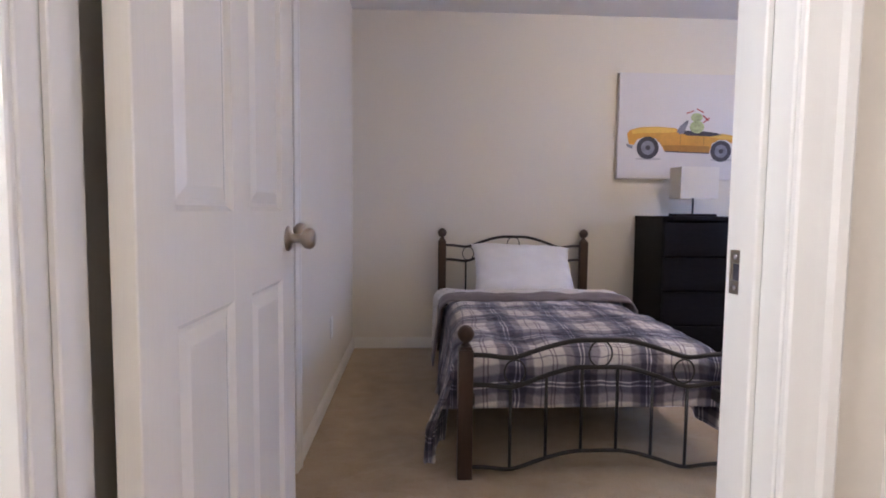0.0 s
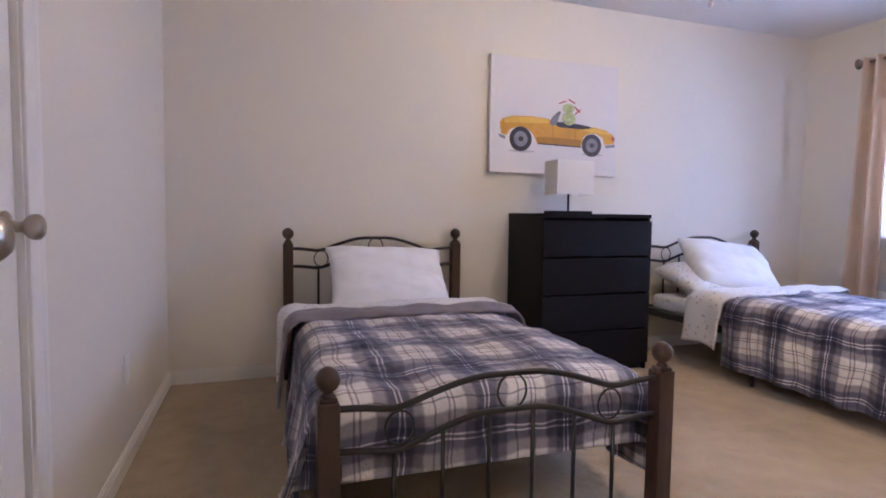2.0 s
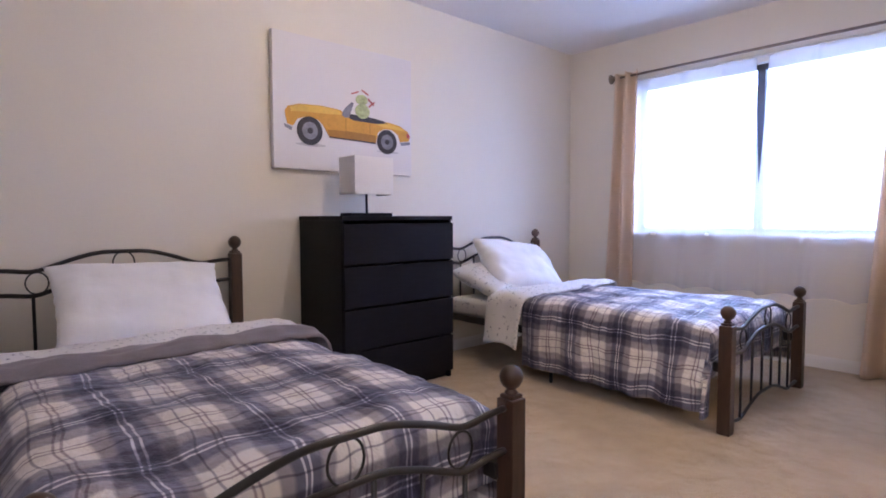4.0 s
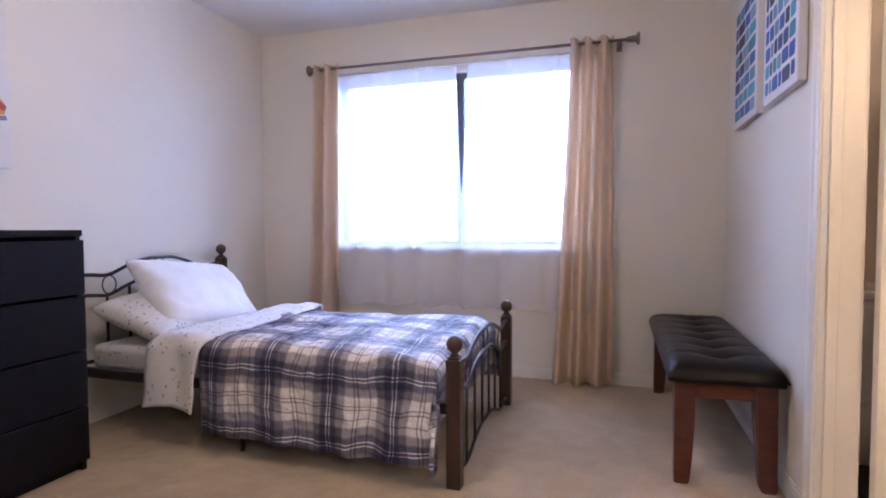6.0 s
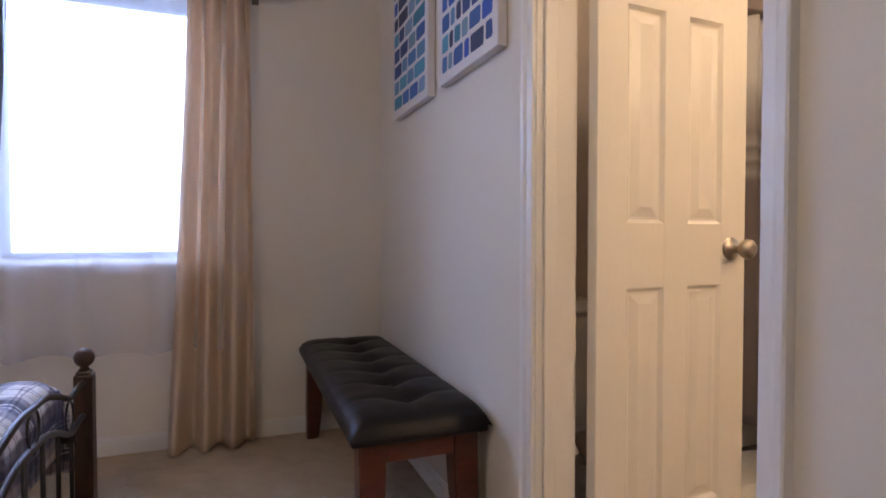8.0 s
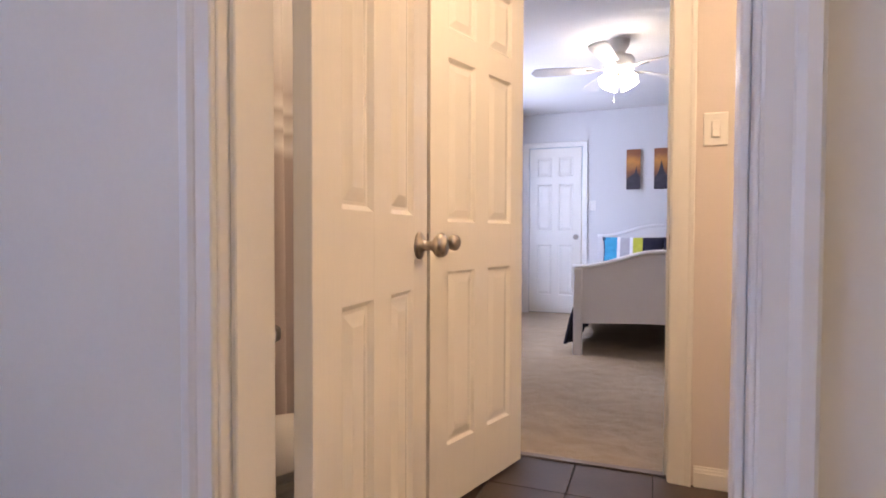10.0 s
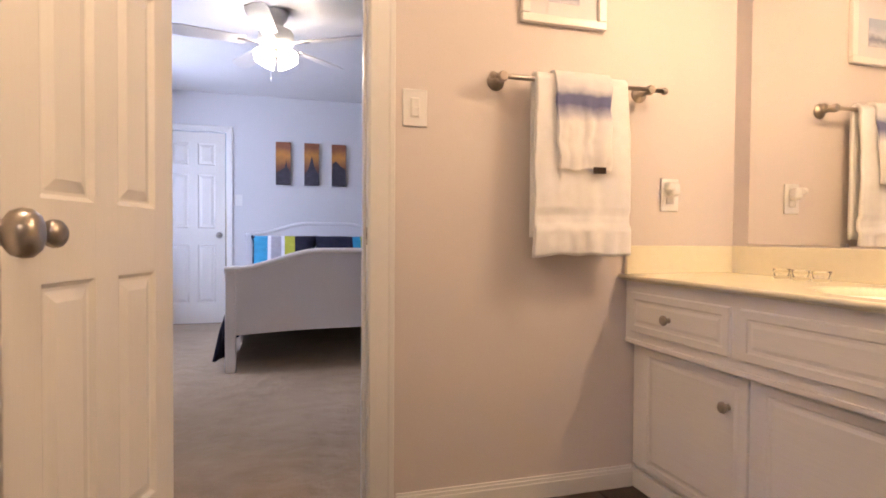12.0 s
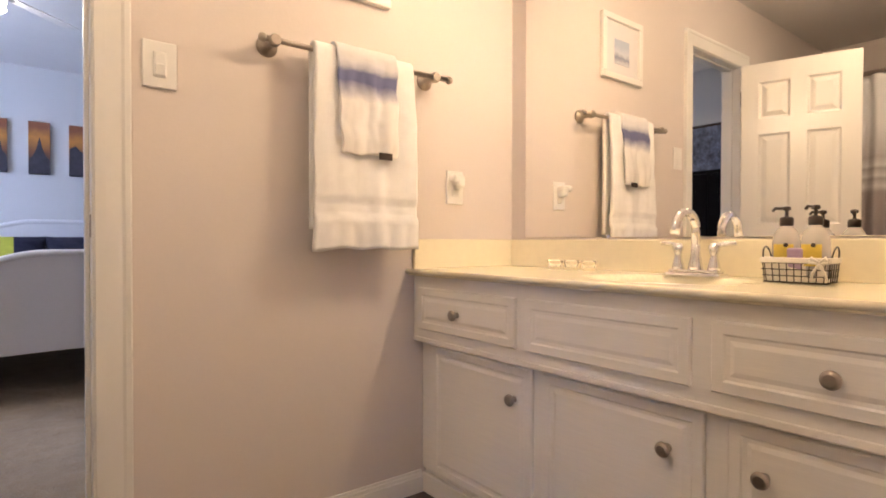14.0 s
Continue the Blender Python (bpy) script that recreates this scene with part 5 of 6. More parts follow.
faucet()
mir = thing("wall_mirror", "large frameless bathroom mirror above vanity top", "mirror")
bm_ = bmesh.new()
slab(bm_, (0.801, -0.724, 0.908), (0.808, 0.755, 1.86), 0.0015, 1)
part("glass", bm_, M_MIRROR, mir)
for y_ in (-0.35, 0.45):
    bm_ = bmesh.new()
    slab(bm_, (0.801, y_ - 0.012, 0.903), (0.812, y_ + 0.012, 0.916), 0.002, 1)
    part("clip", bm_, M_CHROME, mir)

vl = thing("vanity_light", "lit vanity light bar with three warm globes", "wall lamp")
bm_ = bmesh.new()
slab(bm_, (0.801, -0.16, 1.93), (0.86, 0.23, 2.03), 0.006, 2)
part("bar", bm_, M_CHROME, vl)
for k_ in range(3):
    bm_ = bmesh.new()
    bmesh.ops.create_uvsphere(bm_, u_segments=18, v_segments=12, radius=0.033, matrix=pose(0.905, -0.075 + 0.11 * k_, 1.98))
    for f_ in bm_.faces:
        f_.smooth = True
    g_ = part("globe", bm_, M_VANITYBULB, vl)

# added ceiling dome, never in view: fills the vanity fronts and doors with light
bd_ = thing("ceiling_light", "unseen frosted dome added as fill light in bathroom", "ceiling light")
bm_ = bmesh.new()
lathe(bm_, [(0.15, 2.385), (0.155, 2.39), (0.155, 2.409)], 28, pose(2.60, 0.10, 0))
part("rim", bm_, M_NICKEL, bd_)
bm_ = bmesh.new()
lathe(bm_, [(0.004, 2.300), (0.05, 2.304), (0.10, 2.325), (0.135, 2.355), (0.147, 2.386)], 28, pose(2.60, 0.10, 0))
part("dome", bm_, M_BATHFILL, bd_)

for k_ in range(3):
    j_ = thing("glass_jar", "small clear glass tealight holder on vanity top", "candle holder", "three glass holders", at=pose(0.90, -0.492 + 0.071 * k_, 0.7962))
    bm_ = bmesh.new()
    lathe(bm_, [(0.022, 0.0), (0.026, 0.004), (0.027, 0.014), (0.024, 0.020), (0.027, 0.026), (0.0275, 0.034), (0.0245, 0.034), (0.022, 0.026), (0.020, 0.010)], 20)
    part("cup", bm_, M_GLASS, j_)

bk = thing("wire_basket", "dark wire basket with cream liner and bow", "basket", at=pose(0.935, 0.283, 0.796, 0, 0, 2))
BW, BL, BH = 0.042, 0.070, 0.056
for z_ in (0.003, 0.018, 0.033, 0.048, BH):
    bm_ = bmesh.new()
    k_ = 0.93 + 0.07 * z_ / BH
    tube(bm_, [(sx * BW * k_, sy * BL * k_, z_) for sx, sy in ((-1, -1), (1, -1), (1, 1), (-1, 1))], 0.0014, 6, True)
    part("wire_hoop", bm_, M_WIRE, bk)
for sx_ in (-1, 1):
    for q_ in np.linspace(-0.9, 0.9, 9):
        bm_ = bmesh.new()
        tube(bm_, [(sx_ * BW * 0.93, q_ * BL * 0.93, 0.003), (sx_ * BW, q_ * BL, BH)], 0.0012, 6)
        part("wire", bm_, M_WIRE, bk)
for sy_ in (-1, 1):
    bm_ = bmesh.new()
    tube(bm_, [(0.026 * math.cos(a), sy_ * (BL + 0.004 * math.sin(a)), BH + 0.030 * math.sin(a)) for a in np.linspace(0, math.pi, 14)], 0.0018, 6)
    part("handle", bm_, M_WIRE, bk)
    bm_ = bmesh.new()
    for q_ in np.linspace(-0.8, 0.8, 5):
        tube(bm_, [(q_ * BW * 0.93, sy_ * BL * 0.93, 0.003), (q_ * BW, sy_ * BL, BH)], 0.0012, 6)
    part("wire", bm_, M_WIRE, bk)
bm_ = bmesh.new()
slab(bm_, (-0.034, -0.062, 0.004), (0.034, 0.062, 0.012), 0.003, 1)
for sx_ in (-1, 1):
    slab(bm_, (sx_ * 0.0365, -0.063, 0.006), (sx_ * 0.0385, 0.063, BH - 0.003), 0.0005, 1)
    slab(bm_, (sx_ * (BW - 0.004), -BL - 0.002, BH - 0.008), (sx_ * (BW + 0.004), BL + 0.002, BH + 0.005), 0.003, 2)
for sy_ in (-1, 1):
    slab(bm_, (-BW + 0.004, sy_ * (BL - 0.003), BH - 0.008), (BW - 0.004, sy_ * (BL + 0.003), BH + 0.005), 0.002, 2)
part("liner", bm_, M_FABRIC, bk, "cream cotton liner")
bm_ = bmesh.new()
for s_ in (-1, 1):
    tube(bm_, [(BW + 0.006, 0.052, 0.05), (BW + 0.012, 0.052 + s_ * 0.014, 0.062), (BW + 0.010, 0.052 + s_ * 0.020, 0.050), (BW + 0.006, 0.052, 0.048)], 0.0035, 6)
    tube(bm_, [(BW + 0.007, 0.052, 0.048), (BW + 0.009, 0.052 + s_ * 0.012, 0.026), (BW + 0.006, 0.052 + s_ * 0.016, 0.008)], 0.003, 6)
part("bow", bm_, M_FABRIC, bk, "cream ribbon bow")


def pump_bottle(at, label, mat, face):
    b = thing("soap_bottle", label, "bottle", "soap bottles", at=at)
    bm = bmesh.new()
    lathe(bm, [(0.026, 0.0), (0.029, 0.004), (0.030, 0.05), (0.0295, 0.085), (0.026, 0.105), (0.017, 0.118), (0.013, 0.122), (0.013, 0.128)], 24)
    part("bottle_body", bm, M_SOAP, b)
    bm = bmesh.new()
    arc = [(0.0309 * math.cos(a), 0.0309 * math.sin(a)) for a in np.linspace(radians(face - 42), radians(face + 42), 12)]
    for (xa, ya), (xb, yb) in zip(arc, arc[1:]):
        bm.faces.new([bm.verts.new(q) for q in ((xa, ya, 0.03), (xb, yb, 0.03), (xb, yb, 0.080), (xa, ya, 0.080))])
    bmesh.ops.remove_doubles(bm, verts=bm.verts, dist=0.0002)
    bmesh.ops.solidify(bm, geom=bm.faces[:], thickness=-0.0006)
    part("label", bm, mat, b)
    bm = bmesh.new()
    lathe(bm, [(0.0052, 0.0), (0.0052, 0.0012), (0.003, 0.0014)], 14, pose(0.0312 * math.cos(radians(face + 12)), 0.0312 * math.sin(radians(face + 12)), 0.078, 0, 90, face + 12))
    part("emblem", bm, M_PUMP, b, "small round dark emblem")
    bm = bmesh.new()
    lathe(bm, [(0.0145, 0.124), (0.015, 0.126), (0.015, 0.142), (0.012, 0.145), (0.004, 0.147), (0.004, 0.160), (0.009, 0.162), (0.009, 0.169), (0.004, 0.171)], 18)
    tube(bm, [(0.0, 0.0, 0.166), (0.0, -0.026, 0.167), (0.0, -0.031, 0.160)], 0.0036, 8)
    part("pump", bm, M_PUMP, b)


pump_bottle(pose(0.930, 0.252, 0.808, 0, 0, 0), "pump bottle of hand soap with yellow label", M_LABEL, 5)
pump_bottle(pose(0.945, 0.318, 0.808, 0, 0, 70), "pump bottle of pale lotion with yellow label", M_LABEL, -72)
lb_ = thing("soap_bar", "small lilac wrapped soap standing in basket", "soap", at=pose(0.962, 0.285, 0.808, 0, 8, 0))
bm_ = bmesh.new()
slab(bm_, (-0.004, -0.016, 0.0), (0.008, 0.016, 0.072), 0.004, 2)
part("wrapper", bm_, M_LILAC, lb_)


# ---- bathroom: towels and picture ----
def towel_bar():
    t = thing("towel_bar", "satin nickel towel bar on bathroom wall", "towel bar")
    z, y = 1.462, -0.735
    bm = bmesh.new()
    tube(bm, [(1.195, y, z), (1.842, y, z)], 0.0085, 12)
    part("bar", bm, M_NICKEL, t)
    for x in (1.245, 1.815):
        bm = bmesh.new()
        lathe(bm, [(0.031, 0), (0.032, 0.004), (0.028, 0.009), (0.016, 0.014), (0.0125, 0.022), (0.0125, 0.050), (0.017, 0.058), (0.018, 0.072), (0.014, 0.080)], 22, pose(x, -0.805, z, -90))
        part("mount", bm, M_NICKEL, t)
    for x, s in ((1.195, -1), (1.842, 1)):
        bm = bmesh.new()
        lathe(bm, [(0.0085, 0), (0.0125, 0.003), (0.0135, 0.010), (0.010, 0.018), (0.003, 0.021)], 16, pose(x, y, z, 0, 90 * s, 0))
        part("finial", bm, M_NICKEL, t)


towel_bar()


def hung_towel(name, label, x0, x1, front, back, mat, seed, y=-0.735, z=1.462, r=0.017, thick=0.012, spread=0.0, border=0.0):
    """A towel folded over the bar: a long front fall and a back fall."""
    lf, arc, lb = z - front, math.pi * r, z - back
    tot = lf + arc + lb

    def fn(i, j):
        s = j * tot
        u = x0 + (x1 - x0) * i
        if s < lf:
            k = (lf - s) / lf
            yy, zz = y + r + 0.006 * k + (0.018 * wav(i * 3, k * 1.3, seed) + 0.006 * wav(i * 6, k * 2.2, seed + 2) + 0.003 * wav(i * 9, k * 9, seed + 3)) * min(1, 0.25 + k * 2.2) + 0.010 * k, z - (lf - s)
            if k > 0.72:
                yy += (0.009 if 0.75 < k < 0.83 else 0.0) * border + 0.004 * math.sin((k - 0.72) * 14) + (0.010 * wav(i * 9, k * 4, seed + 4) if k > 0.85 else 0.0) * abs(border)
            u += spread * (i - 0.5) * k + 0.006 * wav(k * 5, i, seed + 5)
            zz += 0.014 * wav(i * 3.5, 1.0, seed + 8) * k ** 4
        elif s < lf + arc:
            a = (s - lf) / r
            yy, zz = y + r * math.cos(a), z + r * math.sin(a)
        else:
            d = s - lf - arc
            yy, zz = y - r - 0.004 * wav(i * 4, d * 4, seed + 9), z - d
        return u, yy, zz + 0.0
    ob = part(name, sheet(fn, 46, 90), mat)
    thicken(ob, thick, 0)
    return tagged(ob, label, "towel")


bt_ = hung_towel("bath_towel", "thick white terry bath towel hanging on bar", 1.357, 1.704, 0.868, 0.93, M_TOWEL, 3.0, spread=0.022, thick=0.016, border=-1.0)
ht_ = hung_towel("hand_towel", "white hand towel with dark blue dyed band", 1.428, 1.640, 1.158, 1.25, M_HANDTOWEL, 4.0, r=0.031, thick=0.010, spread=-0.02)
bm_ = bmesh.new()
slab(bm_, (1.462, -0.676, 1.146), (1.510, -0.672, 1.168), 0.001, 1)
part("tag", bm_, M_PUMP, ht_, "small dark woven tag")


def framed_picture():
    p = thing("wall_picture", "small seascape photograph in wide white frame", "picture")
    x0, x1, z0, z1, yb = 1.396, 1.726, 1.675, 1.985, -0.805
    for a, b in (((x0, z0), (x1, z0 + 0.03)), ((x0, z1 - 0.03), (x1, z1)), ((x0, z0 + 0.03), (x0 + 0.03, z1 - 0.03)), ((x1 - 0.03, z0 + 0.03), (x1, z1 - 0.03))):
        bm = bmesh.new()
        slab(bm, (a[0], yb, a[1]), (b[0], yb + 0.022, b[1]), 0.004, 2)
        part("frame", bm, M_TRIM, p)
    bm = bmesh.new()
    slab(bm, (x0 + 0.03, yb, z0 + 0.03), (x1 - 0.03, yb + 0.008, z1 - 0.03))
    part("mat_board", bm, M_CANVAS, p)
    bm = bmesh.new()
    slab(bm, (1.50, yb + 0.007, 1.755), (1.622, yb + 0.0095, 1.875))
    part("photograph", bm, M_SEA, p)


framed_picture()


# ---- bathroom: tub, shower curtain, toilet, rug ----
tub = thing("bathtub", "white built-in bathtub in shower alcove", "bathtub")


def tub_mesh(i, j):
    x0, x1, y0, y1 = 3.50, 4.296, -0.802, 0.76
    x, y = x0 + (x1 - x0) * i, y0 + (y1 - y0) * j
    e = min((x - x0 - 0.06) / 0.10, (x1 - x - 0.06) / 0.10, (y - y0 - 0.08) / 0.12, (y1 - y - 0.08) / 0.12)
    e = min(1.0, max(0.0, e))
    return x, y, 0.385 - 0.32 * e * e * (3 - 2 * e)


part("basin", sheet(tub_mesh, 50, 70), M_CERAMIC, tub)
bm_ = bmesh.new()
slab(bm_, (3.50, -0.802, 0.0), (3.515, 0.76, 0.384), 0.003, 2)
part("apron", bm_, M_CERAMIC, tub)


def shower_curtain(i, j):
    y = -0.78 + 1.0 * i + 0.02 * wav(i * 6, j * 2, 1.0)
    x = 3.49 + 0.030 * math.sin(2 * math.pi * 9 * i + 0.8 * wav(i * 4, j, 2.0)) - 0.02 * (1 - j)
    return x, y, 0.12 + 1.83 * j


sc_ = tagged(part("shower_curtain", sheet(shower_curtain, 160, 40), M_CURTAIN2), "grey shower curtain with white pleated stripes", "shower curtain")
thicken(sc_, 0.003, 0)
rd_ = thing("shower_rod", "dark shower curtain rod between alcove walls", "curtain rod")
bm_ = bmesh.new()
tube(bm_, [(3.49, -0.804, 1.965), (3.49, 0.782, 1.965)], 0.016, 12)
part("rod", bm_, M_ROD, rd_)

tl = thing("toilet", "white two-piece toilet against bathroom wall", "toilet", at=pose(3.22, 0.760, 0, 0, 0, 180))
bm_ = bmesh.new()
slab(bm_, (-0.20, 0.005, 0.38), (0.20, 0.19, 0.74), 0.025, 3)
part("tank", bm_, M_CERAMIC, tl)
bm_ = bmesh.new()
slab(bm_, (-0.215, 0.0, 0.741), (0.215, 0.20, 0.775), 0.012, 3)
part("tank_lid", bm_, M_CERAMIC, tl)
bm_ = bmesh.new()
for z0_, z1_, w_, l_ in ((0.0, 0.20, 0.11, 0.42), (0.20, 0.385, 0.175, 0.50)):
    rings_ = []
    for z_, k_ in ((z0_, 0.92 if z0_ == 0 else 0.66), ((z0_ + z1_) / 2, 0.80 if z0_ == 0 else 0.85), (z1_, 0.78 if z0_ == 0 else 1.0)):
        rings_.append([bm_.verts.new((w_ * k_ * math.cos(a), 0.19 + l_ / 2 + l_ / 2 * k_ * math.sin(a), z_)) for a in np.linspace(0, 2 * math.pi, 28, endpoint=False)])
    for p_, q_ in zip(rings_, rings_[1:]):
        for i_ in range(28):
            bm_.faces.new((p_[i_], p_[(i_ + 1) % 28], q_[(i_ + 1) % 28], q_[i_])).smooth = True
    bm_.faces.new(list(reversed(rings_[0]))), bm_.faces.new(rings_[-1])
part("bowl", bm_, M_CERAMIC, tl)
bm_ = bmesh.new()
for z0_, z1_, w_ in ((0.387, 0.403, 0.182), (0.405, 0.425, 0.178)):
    lo_ = [bm_.verts.new((w_ * math.cos(a), 0.42 + 0.25 * math.sin(a), z0_)) for a in np.linspace(0, 2 * math.pi, 32, endpoint=False)]
    hi_ = [bm_.verts.new((w_ * math.cos(a), 0.42 + 0.25 * math.sin(a), z1_)) for a in np.linspace(0, 2 * math.pi, 32, endpoint=False)]
    for i_ in range(32):
        bm_.faces.new((lo_[i_], lo_[(i_ + 1) % 32], hi_[(i_ + 1) % 32], hi_[i_]))
    bm_.faces.new(list(reversed(lo_))), bm_.faces.new(hi_)
part("seat", bm_, M_CERAMIC, tl)


def rug_fn(i, j):
    u, v = 2 * i - 1, 2 * j - 1
    e = max(0.0, (1 - u ** 8) * (1 - v ** 8)) ** 0.4
    return 3.27 + 0.20 * u, -0.25 + 0.36 * v, -0.010 + 0.022 * e + 0.004 * wav(u * 9, v * 12, 2.0) * e


tagged(part("bath_rug", sheet(rug_fn, 40, 50), M_TOWEL), "white shaggy bath rug on dark tile floor", "rug")


# ---- far bedroom ----
def panel_bed():
    b = thing("bed", "white wooden panel bed with arched head and foot", "bed")
    x0, x1 = 1.235, 2.885
    xm = (x0 + x1) / 2

    def crest(x, lo, rise):
        k = max(0.0, 1 - abs((x - xm) / ((x1 - x0) / 2 - 0.05)))
        k = min(1.0, k / 0.75)
        return lo + rise * (k * k * (3 - 2 * k))
    for y, lo, rise, zb, nm, cap in ((-2.985, 0.690, 0.125, 0.25, "footboard", 0.03), (-5.10, 0.93, 0.12, 0.25, "headboard", 0.03)):
        bm = bmesh.new()
        n = 40
        xs = [x0 + 0.06 + (x1 - x0 - 0.12) * k / n for k in range(n + 1)]
        for k in range(n):
            xa, xb = xs[k], xs[k + 1]
            za, zc = crest(xa, lo, rise), crest(xb, lo, rise)
            ba, bb = [zb - 0.0 + 0.030 * max(0, 1 - (abs(q - xm) / 0.8) ** 2) for q in (xa, xb)]
            f_, k_ = y + 0.016, y - 0.016
            v = [bm.verts.new(q) for q in ((xa, f_, ba), (xb, f_, bb), (xb, f_, zc), (xa, f_, za), (xa, k_, ba), (xb, k_, bb), (xb, k_, zc), (xa, k_, za))]
            for q in ((0, 1, 2, 3), (5, 4, 7, 6), (0, 4, 5, 1), (3, 2, 6, 7)):
                bm.faces.new([v[w] for w in q])
        bmesh.ops.remove_doubles(bm, verts=bm.verts, dist=0.0005)
        p = part(nm, bm, M_BEDWHITE, b)
        bm = bmesh.new()
        tube(bm, [(x, y, crest(x, lo, rise) + 0.008) for x in np.linspace(x0 - 0.012, x1 + 0.012, 50)], 0.024, 10)
        part("cap", bm, M_BEDWHITE, p)
        for x in (x0 + 0.03, x1 - 0.03):
            bm = bmesh.new()
            slab(bm, (x - 0.034, y - 0.03, 0), (x + 0.034, y + 0.03, lo), 0.006, 2)
            part("post", bm, M_BEDWHITE, b)
    for x in (x0 + 0.04, x1 - 0.04):
        bm = bmesh.new()
        slab(bm, (x - 0.014, -5.07, 0.24), (x + 0.014, -3.01, 0.40), 0.004, 1)
        part("side_rail", bm, M_BEDWHITE, b)
    return b


panel_bed()
bm_ = bmesh.new()
slab(bm_, (1.30, -5.05, 0.30), (2.82, -3.02, 0.56), 0.05, 4)
tagged(part("mattress", bm_, M_MATTRESS), "thick mattress on white wooden panel bed", "mattress")


def quilt_fn(i, j):
    s, v = -1.28 + 2.56 * i, -4.62 + 1.56 * j
    x, dz = drape(s, 0.79, 0.08, 0.16)
    u = min(1.0, dz / 0.3)
    x += wav(v * 5, s, 4.0) * 0.05 * u + 0.05 * u * max(0, (v + 3.5) / 0.4) * (1 if s > 0 else -1)
    return 2.06 + x, v, max(0.58 - dz + wav(s * 4, v * 4, 2.0) * 0.02, 0.06 + 0.03 * wav(v * 6, s, 1.0))


q_ = part("quilt", sheet(quilt_fn, 80, 50), M_NAVY)
thicken(q_, 0.02, -1)
tagged(q_, "dark navy quilt hanging over bed sides", "quilt")


def striped_pillow(x, w, label, seed, cols, tilt=62):
    p = pillow(pose(x, -4.83, 0.73, -tilt, 0, 0), label, seed, w, 0.46, 0.075, M_NAVY)
    me = p.data
    edges = []
    for m, upto in cols:
        if m.name not in [q.name for q in me.materials]:
            me.materials.append(m)
        edges.append((upto, [q.name for q in me.materials].index(m.name)))
    for f in me.polygons:
        k = (w / 2 - f.center.x) / w
        for upto, idx in edges:
            if k <= upto:
                f.material_index = idx
                break
    return p


striped_pillow(2.50, 0.66, "striped turquoise, grey, lime and navy pillow", 1.0, ((M_NAVY, 0.05), (M_TEAL, 0.25), (M_PILLOW, 0.30), (M_GREYCOT, 0.46), (M_PILLOW, 0.50), (M_LIME, 0.66), (M_NAVY, 1.01)))
striped_pillow(1.88, 0.66, "navy and turquoise striped pillow against headboard", 2.0, ((M_NAVY, 0.60), (M_TEAL, 0.72), (M_LIME, 0.80), (M_GREYCOT, 1.01)))

for k_, (x0_, x1_) in enumerate(((2.438, 2.592), (2.140, 2.295), (1.850, 2.003))):
    p_ = thing("wall_picture", ("narrow canvas print of an orange sunset over dark trees", "narrow canvas print of a dark pine at sunset", "narrow canvas print of dark hills at dusk")[k_], "picture", "three sunset canvases")
    bm_ = bmesh.new()
    slab(bm_, (x0_, -5.199, 1.477), (x1_, -5.165, 1.932), 0.003, 1)
    part("canvas", bm_, M_SUNSET, p_)
    bm_ = bmesh.new()
    w_ = x1_ - x0_
    hill_ = (((0, 1.60), (0.3, 1.63), (0.6, 1.66), (0.72, 1.74), (0.80, 1.66), (1, 1.62)), ((0, 1.60), (0.2, 1.64), (0.35, 1.70), (0.5, 1.80), (0.65, 1.70), (0.8, 1.64), (1, 1.60)), ((0, 1.72), (0.3, 1.75), (0.6, 1.70), (1, 1.66)))[k_]
    flat(bm_, [(x0_ + 0.004 + (w_ - 0.008) * (1 - u_), z_) for u_, z_ in hill_] + [(x0_ + 0.004, 1.482), (x1_ - 0.004, 1.482)], -5.1655, -5.163)
    part("dark_silhouette", bm_, M_TYRE, p_)


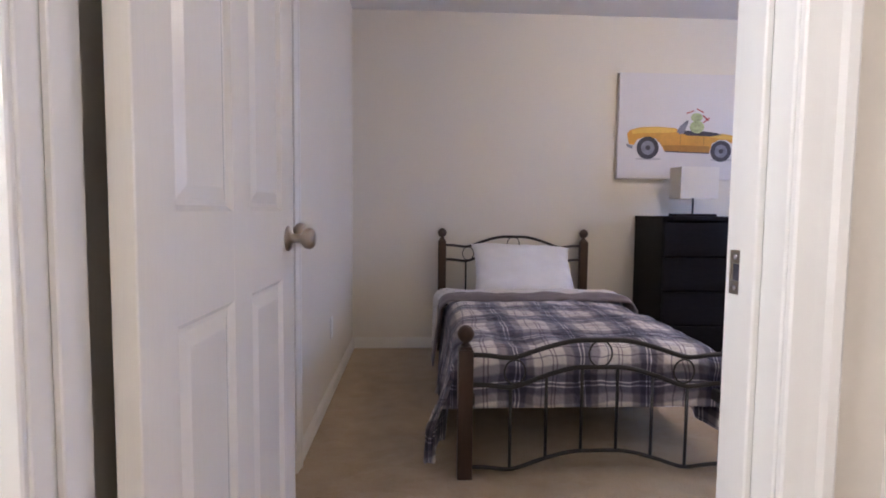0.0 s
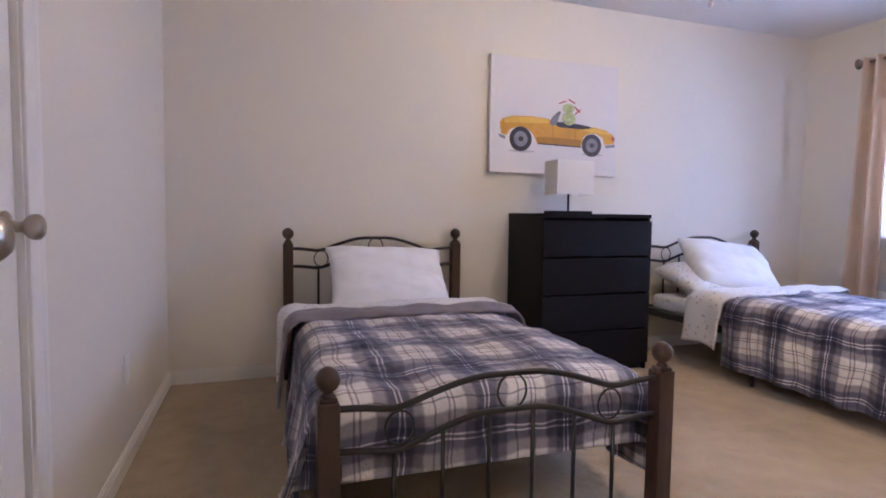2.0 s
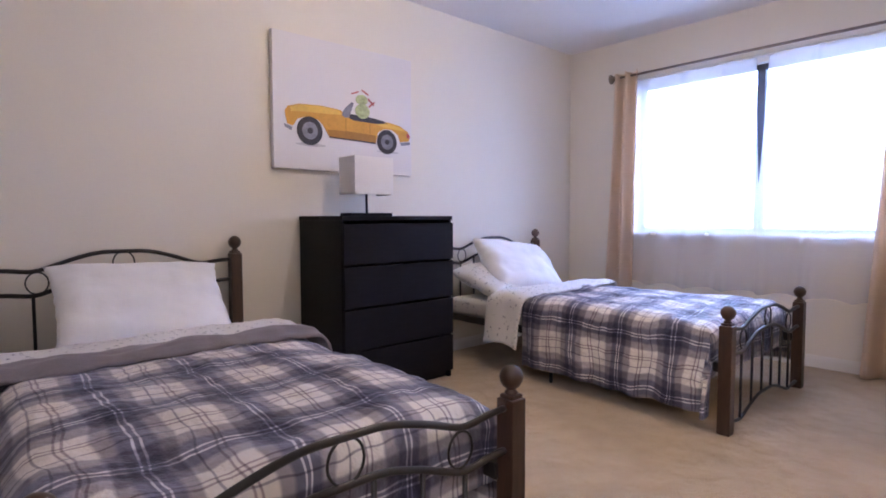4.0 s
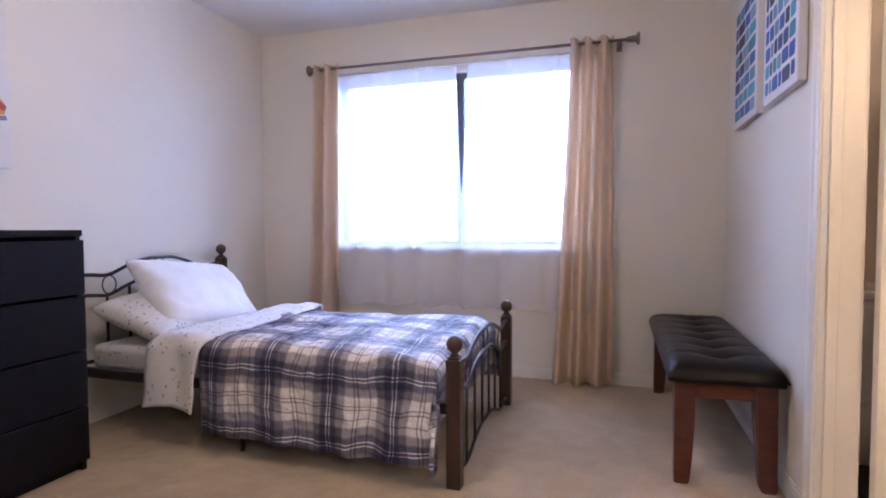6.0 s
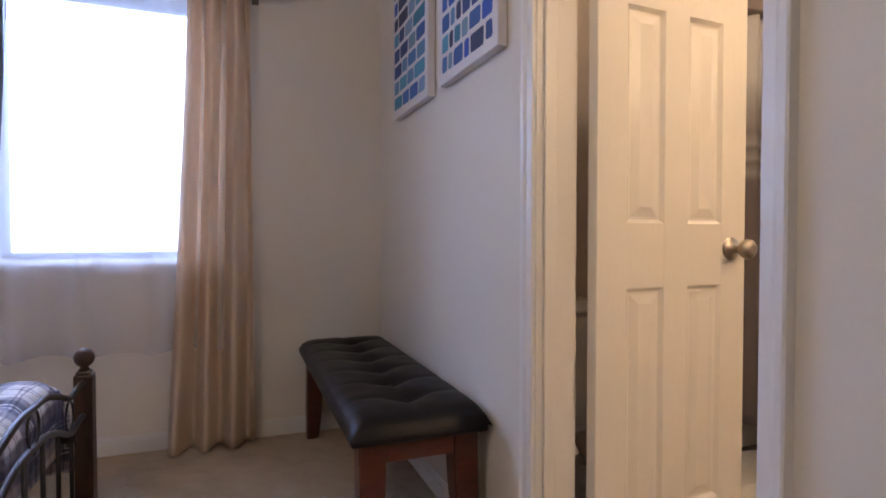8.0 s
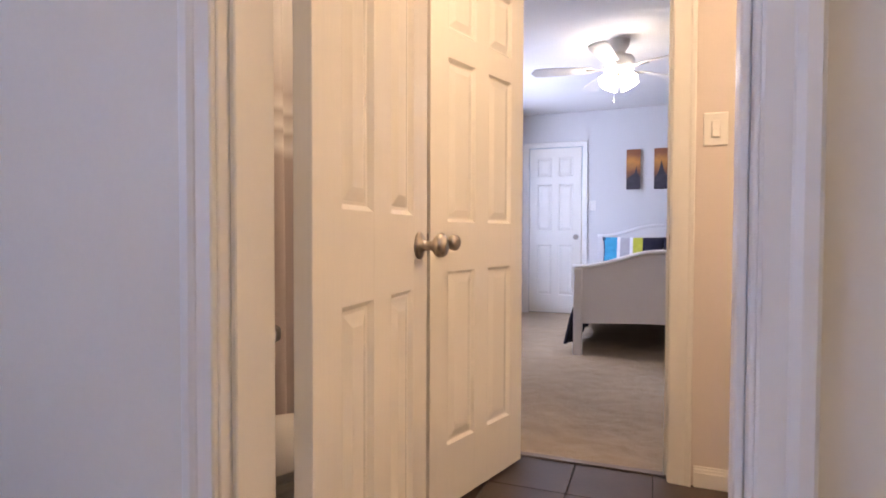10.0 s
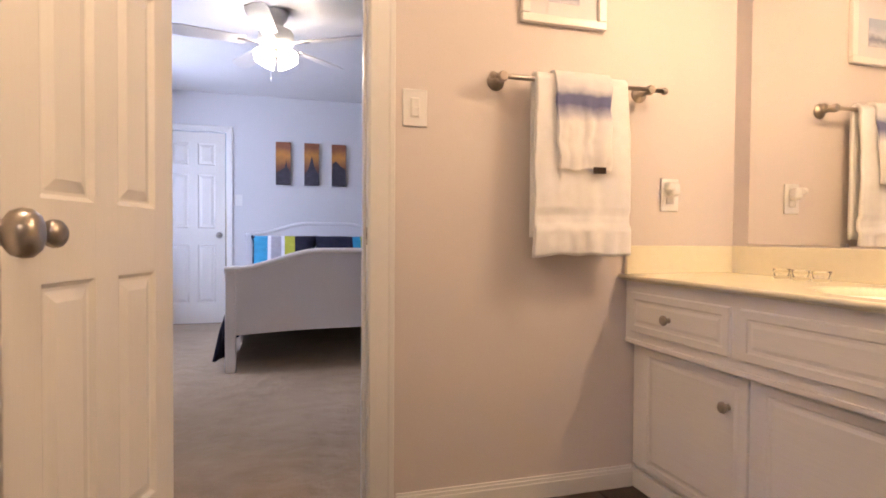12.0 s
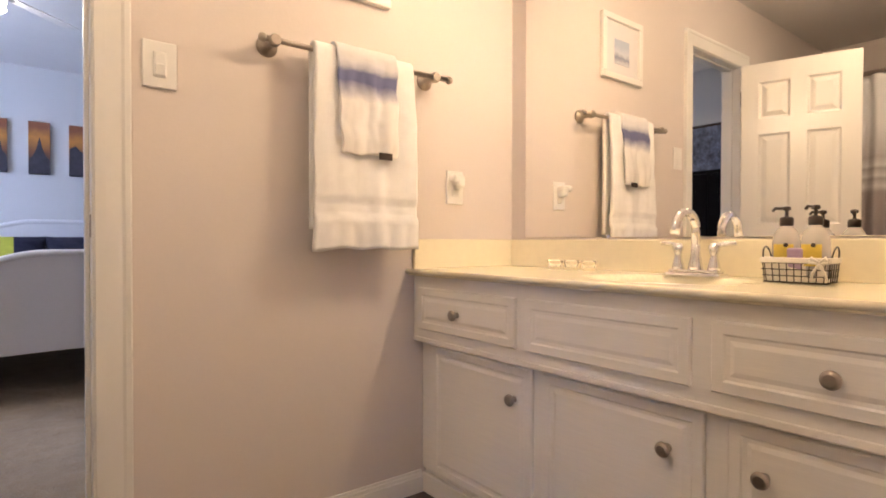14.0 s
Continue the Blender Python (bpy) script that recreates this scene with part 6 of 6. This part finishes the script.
def ceiling_fan():
    f = thing("ceiling_fan", "white five-blade ceiling fan with lit glass shades", "ceiling fan", at=pose(2.56, -2.86, 0))
    bm = bmesh.new()
    lathe(bm, [(0.075, 2.409), (0.078, 2.40), (0.072, 2.36), (0.05, 2.33), (0.045, 2.30), (0.10, 2.285), (0.115, 2.26), (0.115, 2.20), (0.095, 2.175), (0.06, 2.165)], 28)
    part("motor_housing", bm, M_FANBLADE, f)
    for k in range(5):
        a = 8 + 72 * k
        m = pose(0, 0, 2.20, 0, 0, a)
        bm = bmesh.new()
        pts = [(0.19, -0.045), (0.55, -0.065), (0.62, -0.055), (0.645, 0.0), (0.62, 0.055), (0.55, 0.065), (0.19, 0.045)]
        lo, hi = [bm.verts.new((x, y, -0.003 + y * 0.2)) for x, y in pts], [bm.verts.new((x, y, 0.003 + y * 0.2)) for x, y in pts]
        bm.faces.new(list(reversed(lo))), bm.faces.new(hi)
        for i in range(len(pts)):
            j = (i + 1) % len(pts)
            bm.faces.new((lo[i], lo[j], hi[j], hi[i]))
        bl = part("blade", bm, M_FANBLADE, f, at=m)
        bm = bmesh.new()
        slab(bm, (0.09, -0.018, -0.008), (0.24, 0.018, -0.002), 0.003, 1)
        part("blade_arm", bm, M_NICKEL, bl)
    bm = bmesh.new()
    lathe(bm, [(0.02, 2.10), (0.05, 2.11), (0.06, 2.14), (0.06, 2.166)], 24)
    part("light_kit", bm, M_NICKEL, f)
    for k in range(4):
        a = radians(45 + 90 * k)
        bm = bmesh.new()
        lathe(bm, [(0.014, 0.0), (0.036, 0.010), (0.052, 0.035), (0.062, 0.070), (0.070, 0.088), (0.060, 0.087)], 20, pose(0.055 * math.cos(a), 0.055 * math.sin(a), 2.15, 180 - 38, 0, math.degrees(a) + 90) )
        part("glass_shade", bm, M_BULB, f)
    bm = bmesh.new()
    tube(bm, [(0.03, 0.05, 2.11), (0.03, 0.05, 1.955)], 0.0015, 6)
    lathe(bm, [(0.002, 1.935), (0.006, 1.945), (0.002, 1.958)], 8, pose(0.03, 0.05, 0))
    part("pull_chain", bm, M_CHROME, f)


ceiling_fan()
cb2 = thing("bookcase", "tall dark cabinet against pale bedroom wall", "cabinet")
bm_ = bmesh.new()
slab(bm_, (3.72, -1.69, 0.0), (3.985, -1.16, 1.46), 0.004, 2)
part("carcass", bm_, M_ESPRESSO, cb2)
bm_ = bmesh.new()
slab(bm_, (3.705, -1.70, 1.46), (3.99, -1.15, 1.485), 0.003, 2)
part("top", bm_, M_ESPRESSO, cb2)
for y0_, y1_ in ((-1.685, -1.43), (-1.425, -1.165)):
    bm_ = bmesh.new()
    slab(bm_, (3.702, y0_, 0.06), (3.719, y1_, 1.45), 0.003, 2)
    part("door", bm_, M_ESPRESSO, cb2)
tp_ = thing("wall_picture", "blue and black patterned picture in thin dark frame", "picture")
bm_ = bmesh.new()
slab(bm_, (3.975, -1.80, 1.46), (3.998, -1.16, 1.92), 0.003, 1)
part("frame", bm_, M_PUMP, tp_)
bm_ = bmesh.new()
slab(bm_, (3.970, -1.775, 1.485), (3.9755, -1.185, 1.895))
part("print", bm_, M_TOILE, tp_)

# floor tiles of the bathroom
bm_ = bmesh.new()
slab(bm_, (-0.148, -0.148, -0.0115), (0.148, 0.148, -0.001), 0.0015, 1)
TILE = mesh_of("tile", bm_, M_TILE)
floor_bath = bpy.data.objects["floor_bath"]
for i_ in range(12):
    for j_ in range(6):
        x_, y_ = 0.95 + 0.3 * i_, -0.712 + 0.3 * j_
        if x_ < 3.6:
            t_ = new("tile", TILE)
            t_.parent = floor_bath
            t_.matrix_local = pose(x_, y_, 0)

for o_ in list(scene.objects):
    if o_ not in before_block and o_.parent is None:
        o_.location += BLOCK

# unseen lamp added in the hall by the start of the walk, brightens the door trim
hl_ = thing("ceiling_light", "unseen frosted dome added as fill light in hall", "ceiling light")
bm_ = bmesh.new()
lathe(bm_, [(0.16, 2.38), (0.165, 2.385), (0.165, 2.409)], 28, pose(-0.80, 0.30, 0))
part("rim", bm_, M_NICKEL, hl_)
bm_ = bmesh.new()
lathe(bm_, [(0.004, 2.290), (0.05, 2.294), (0.11, 2.318), (0.15, 2.355), (0.158, 2.381)], 28, pose(-0.80, 0.30, 0))
part("dome", bm_, M_HALLFILL, hl_)
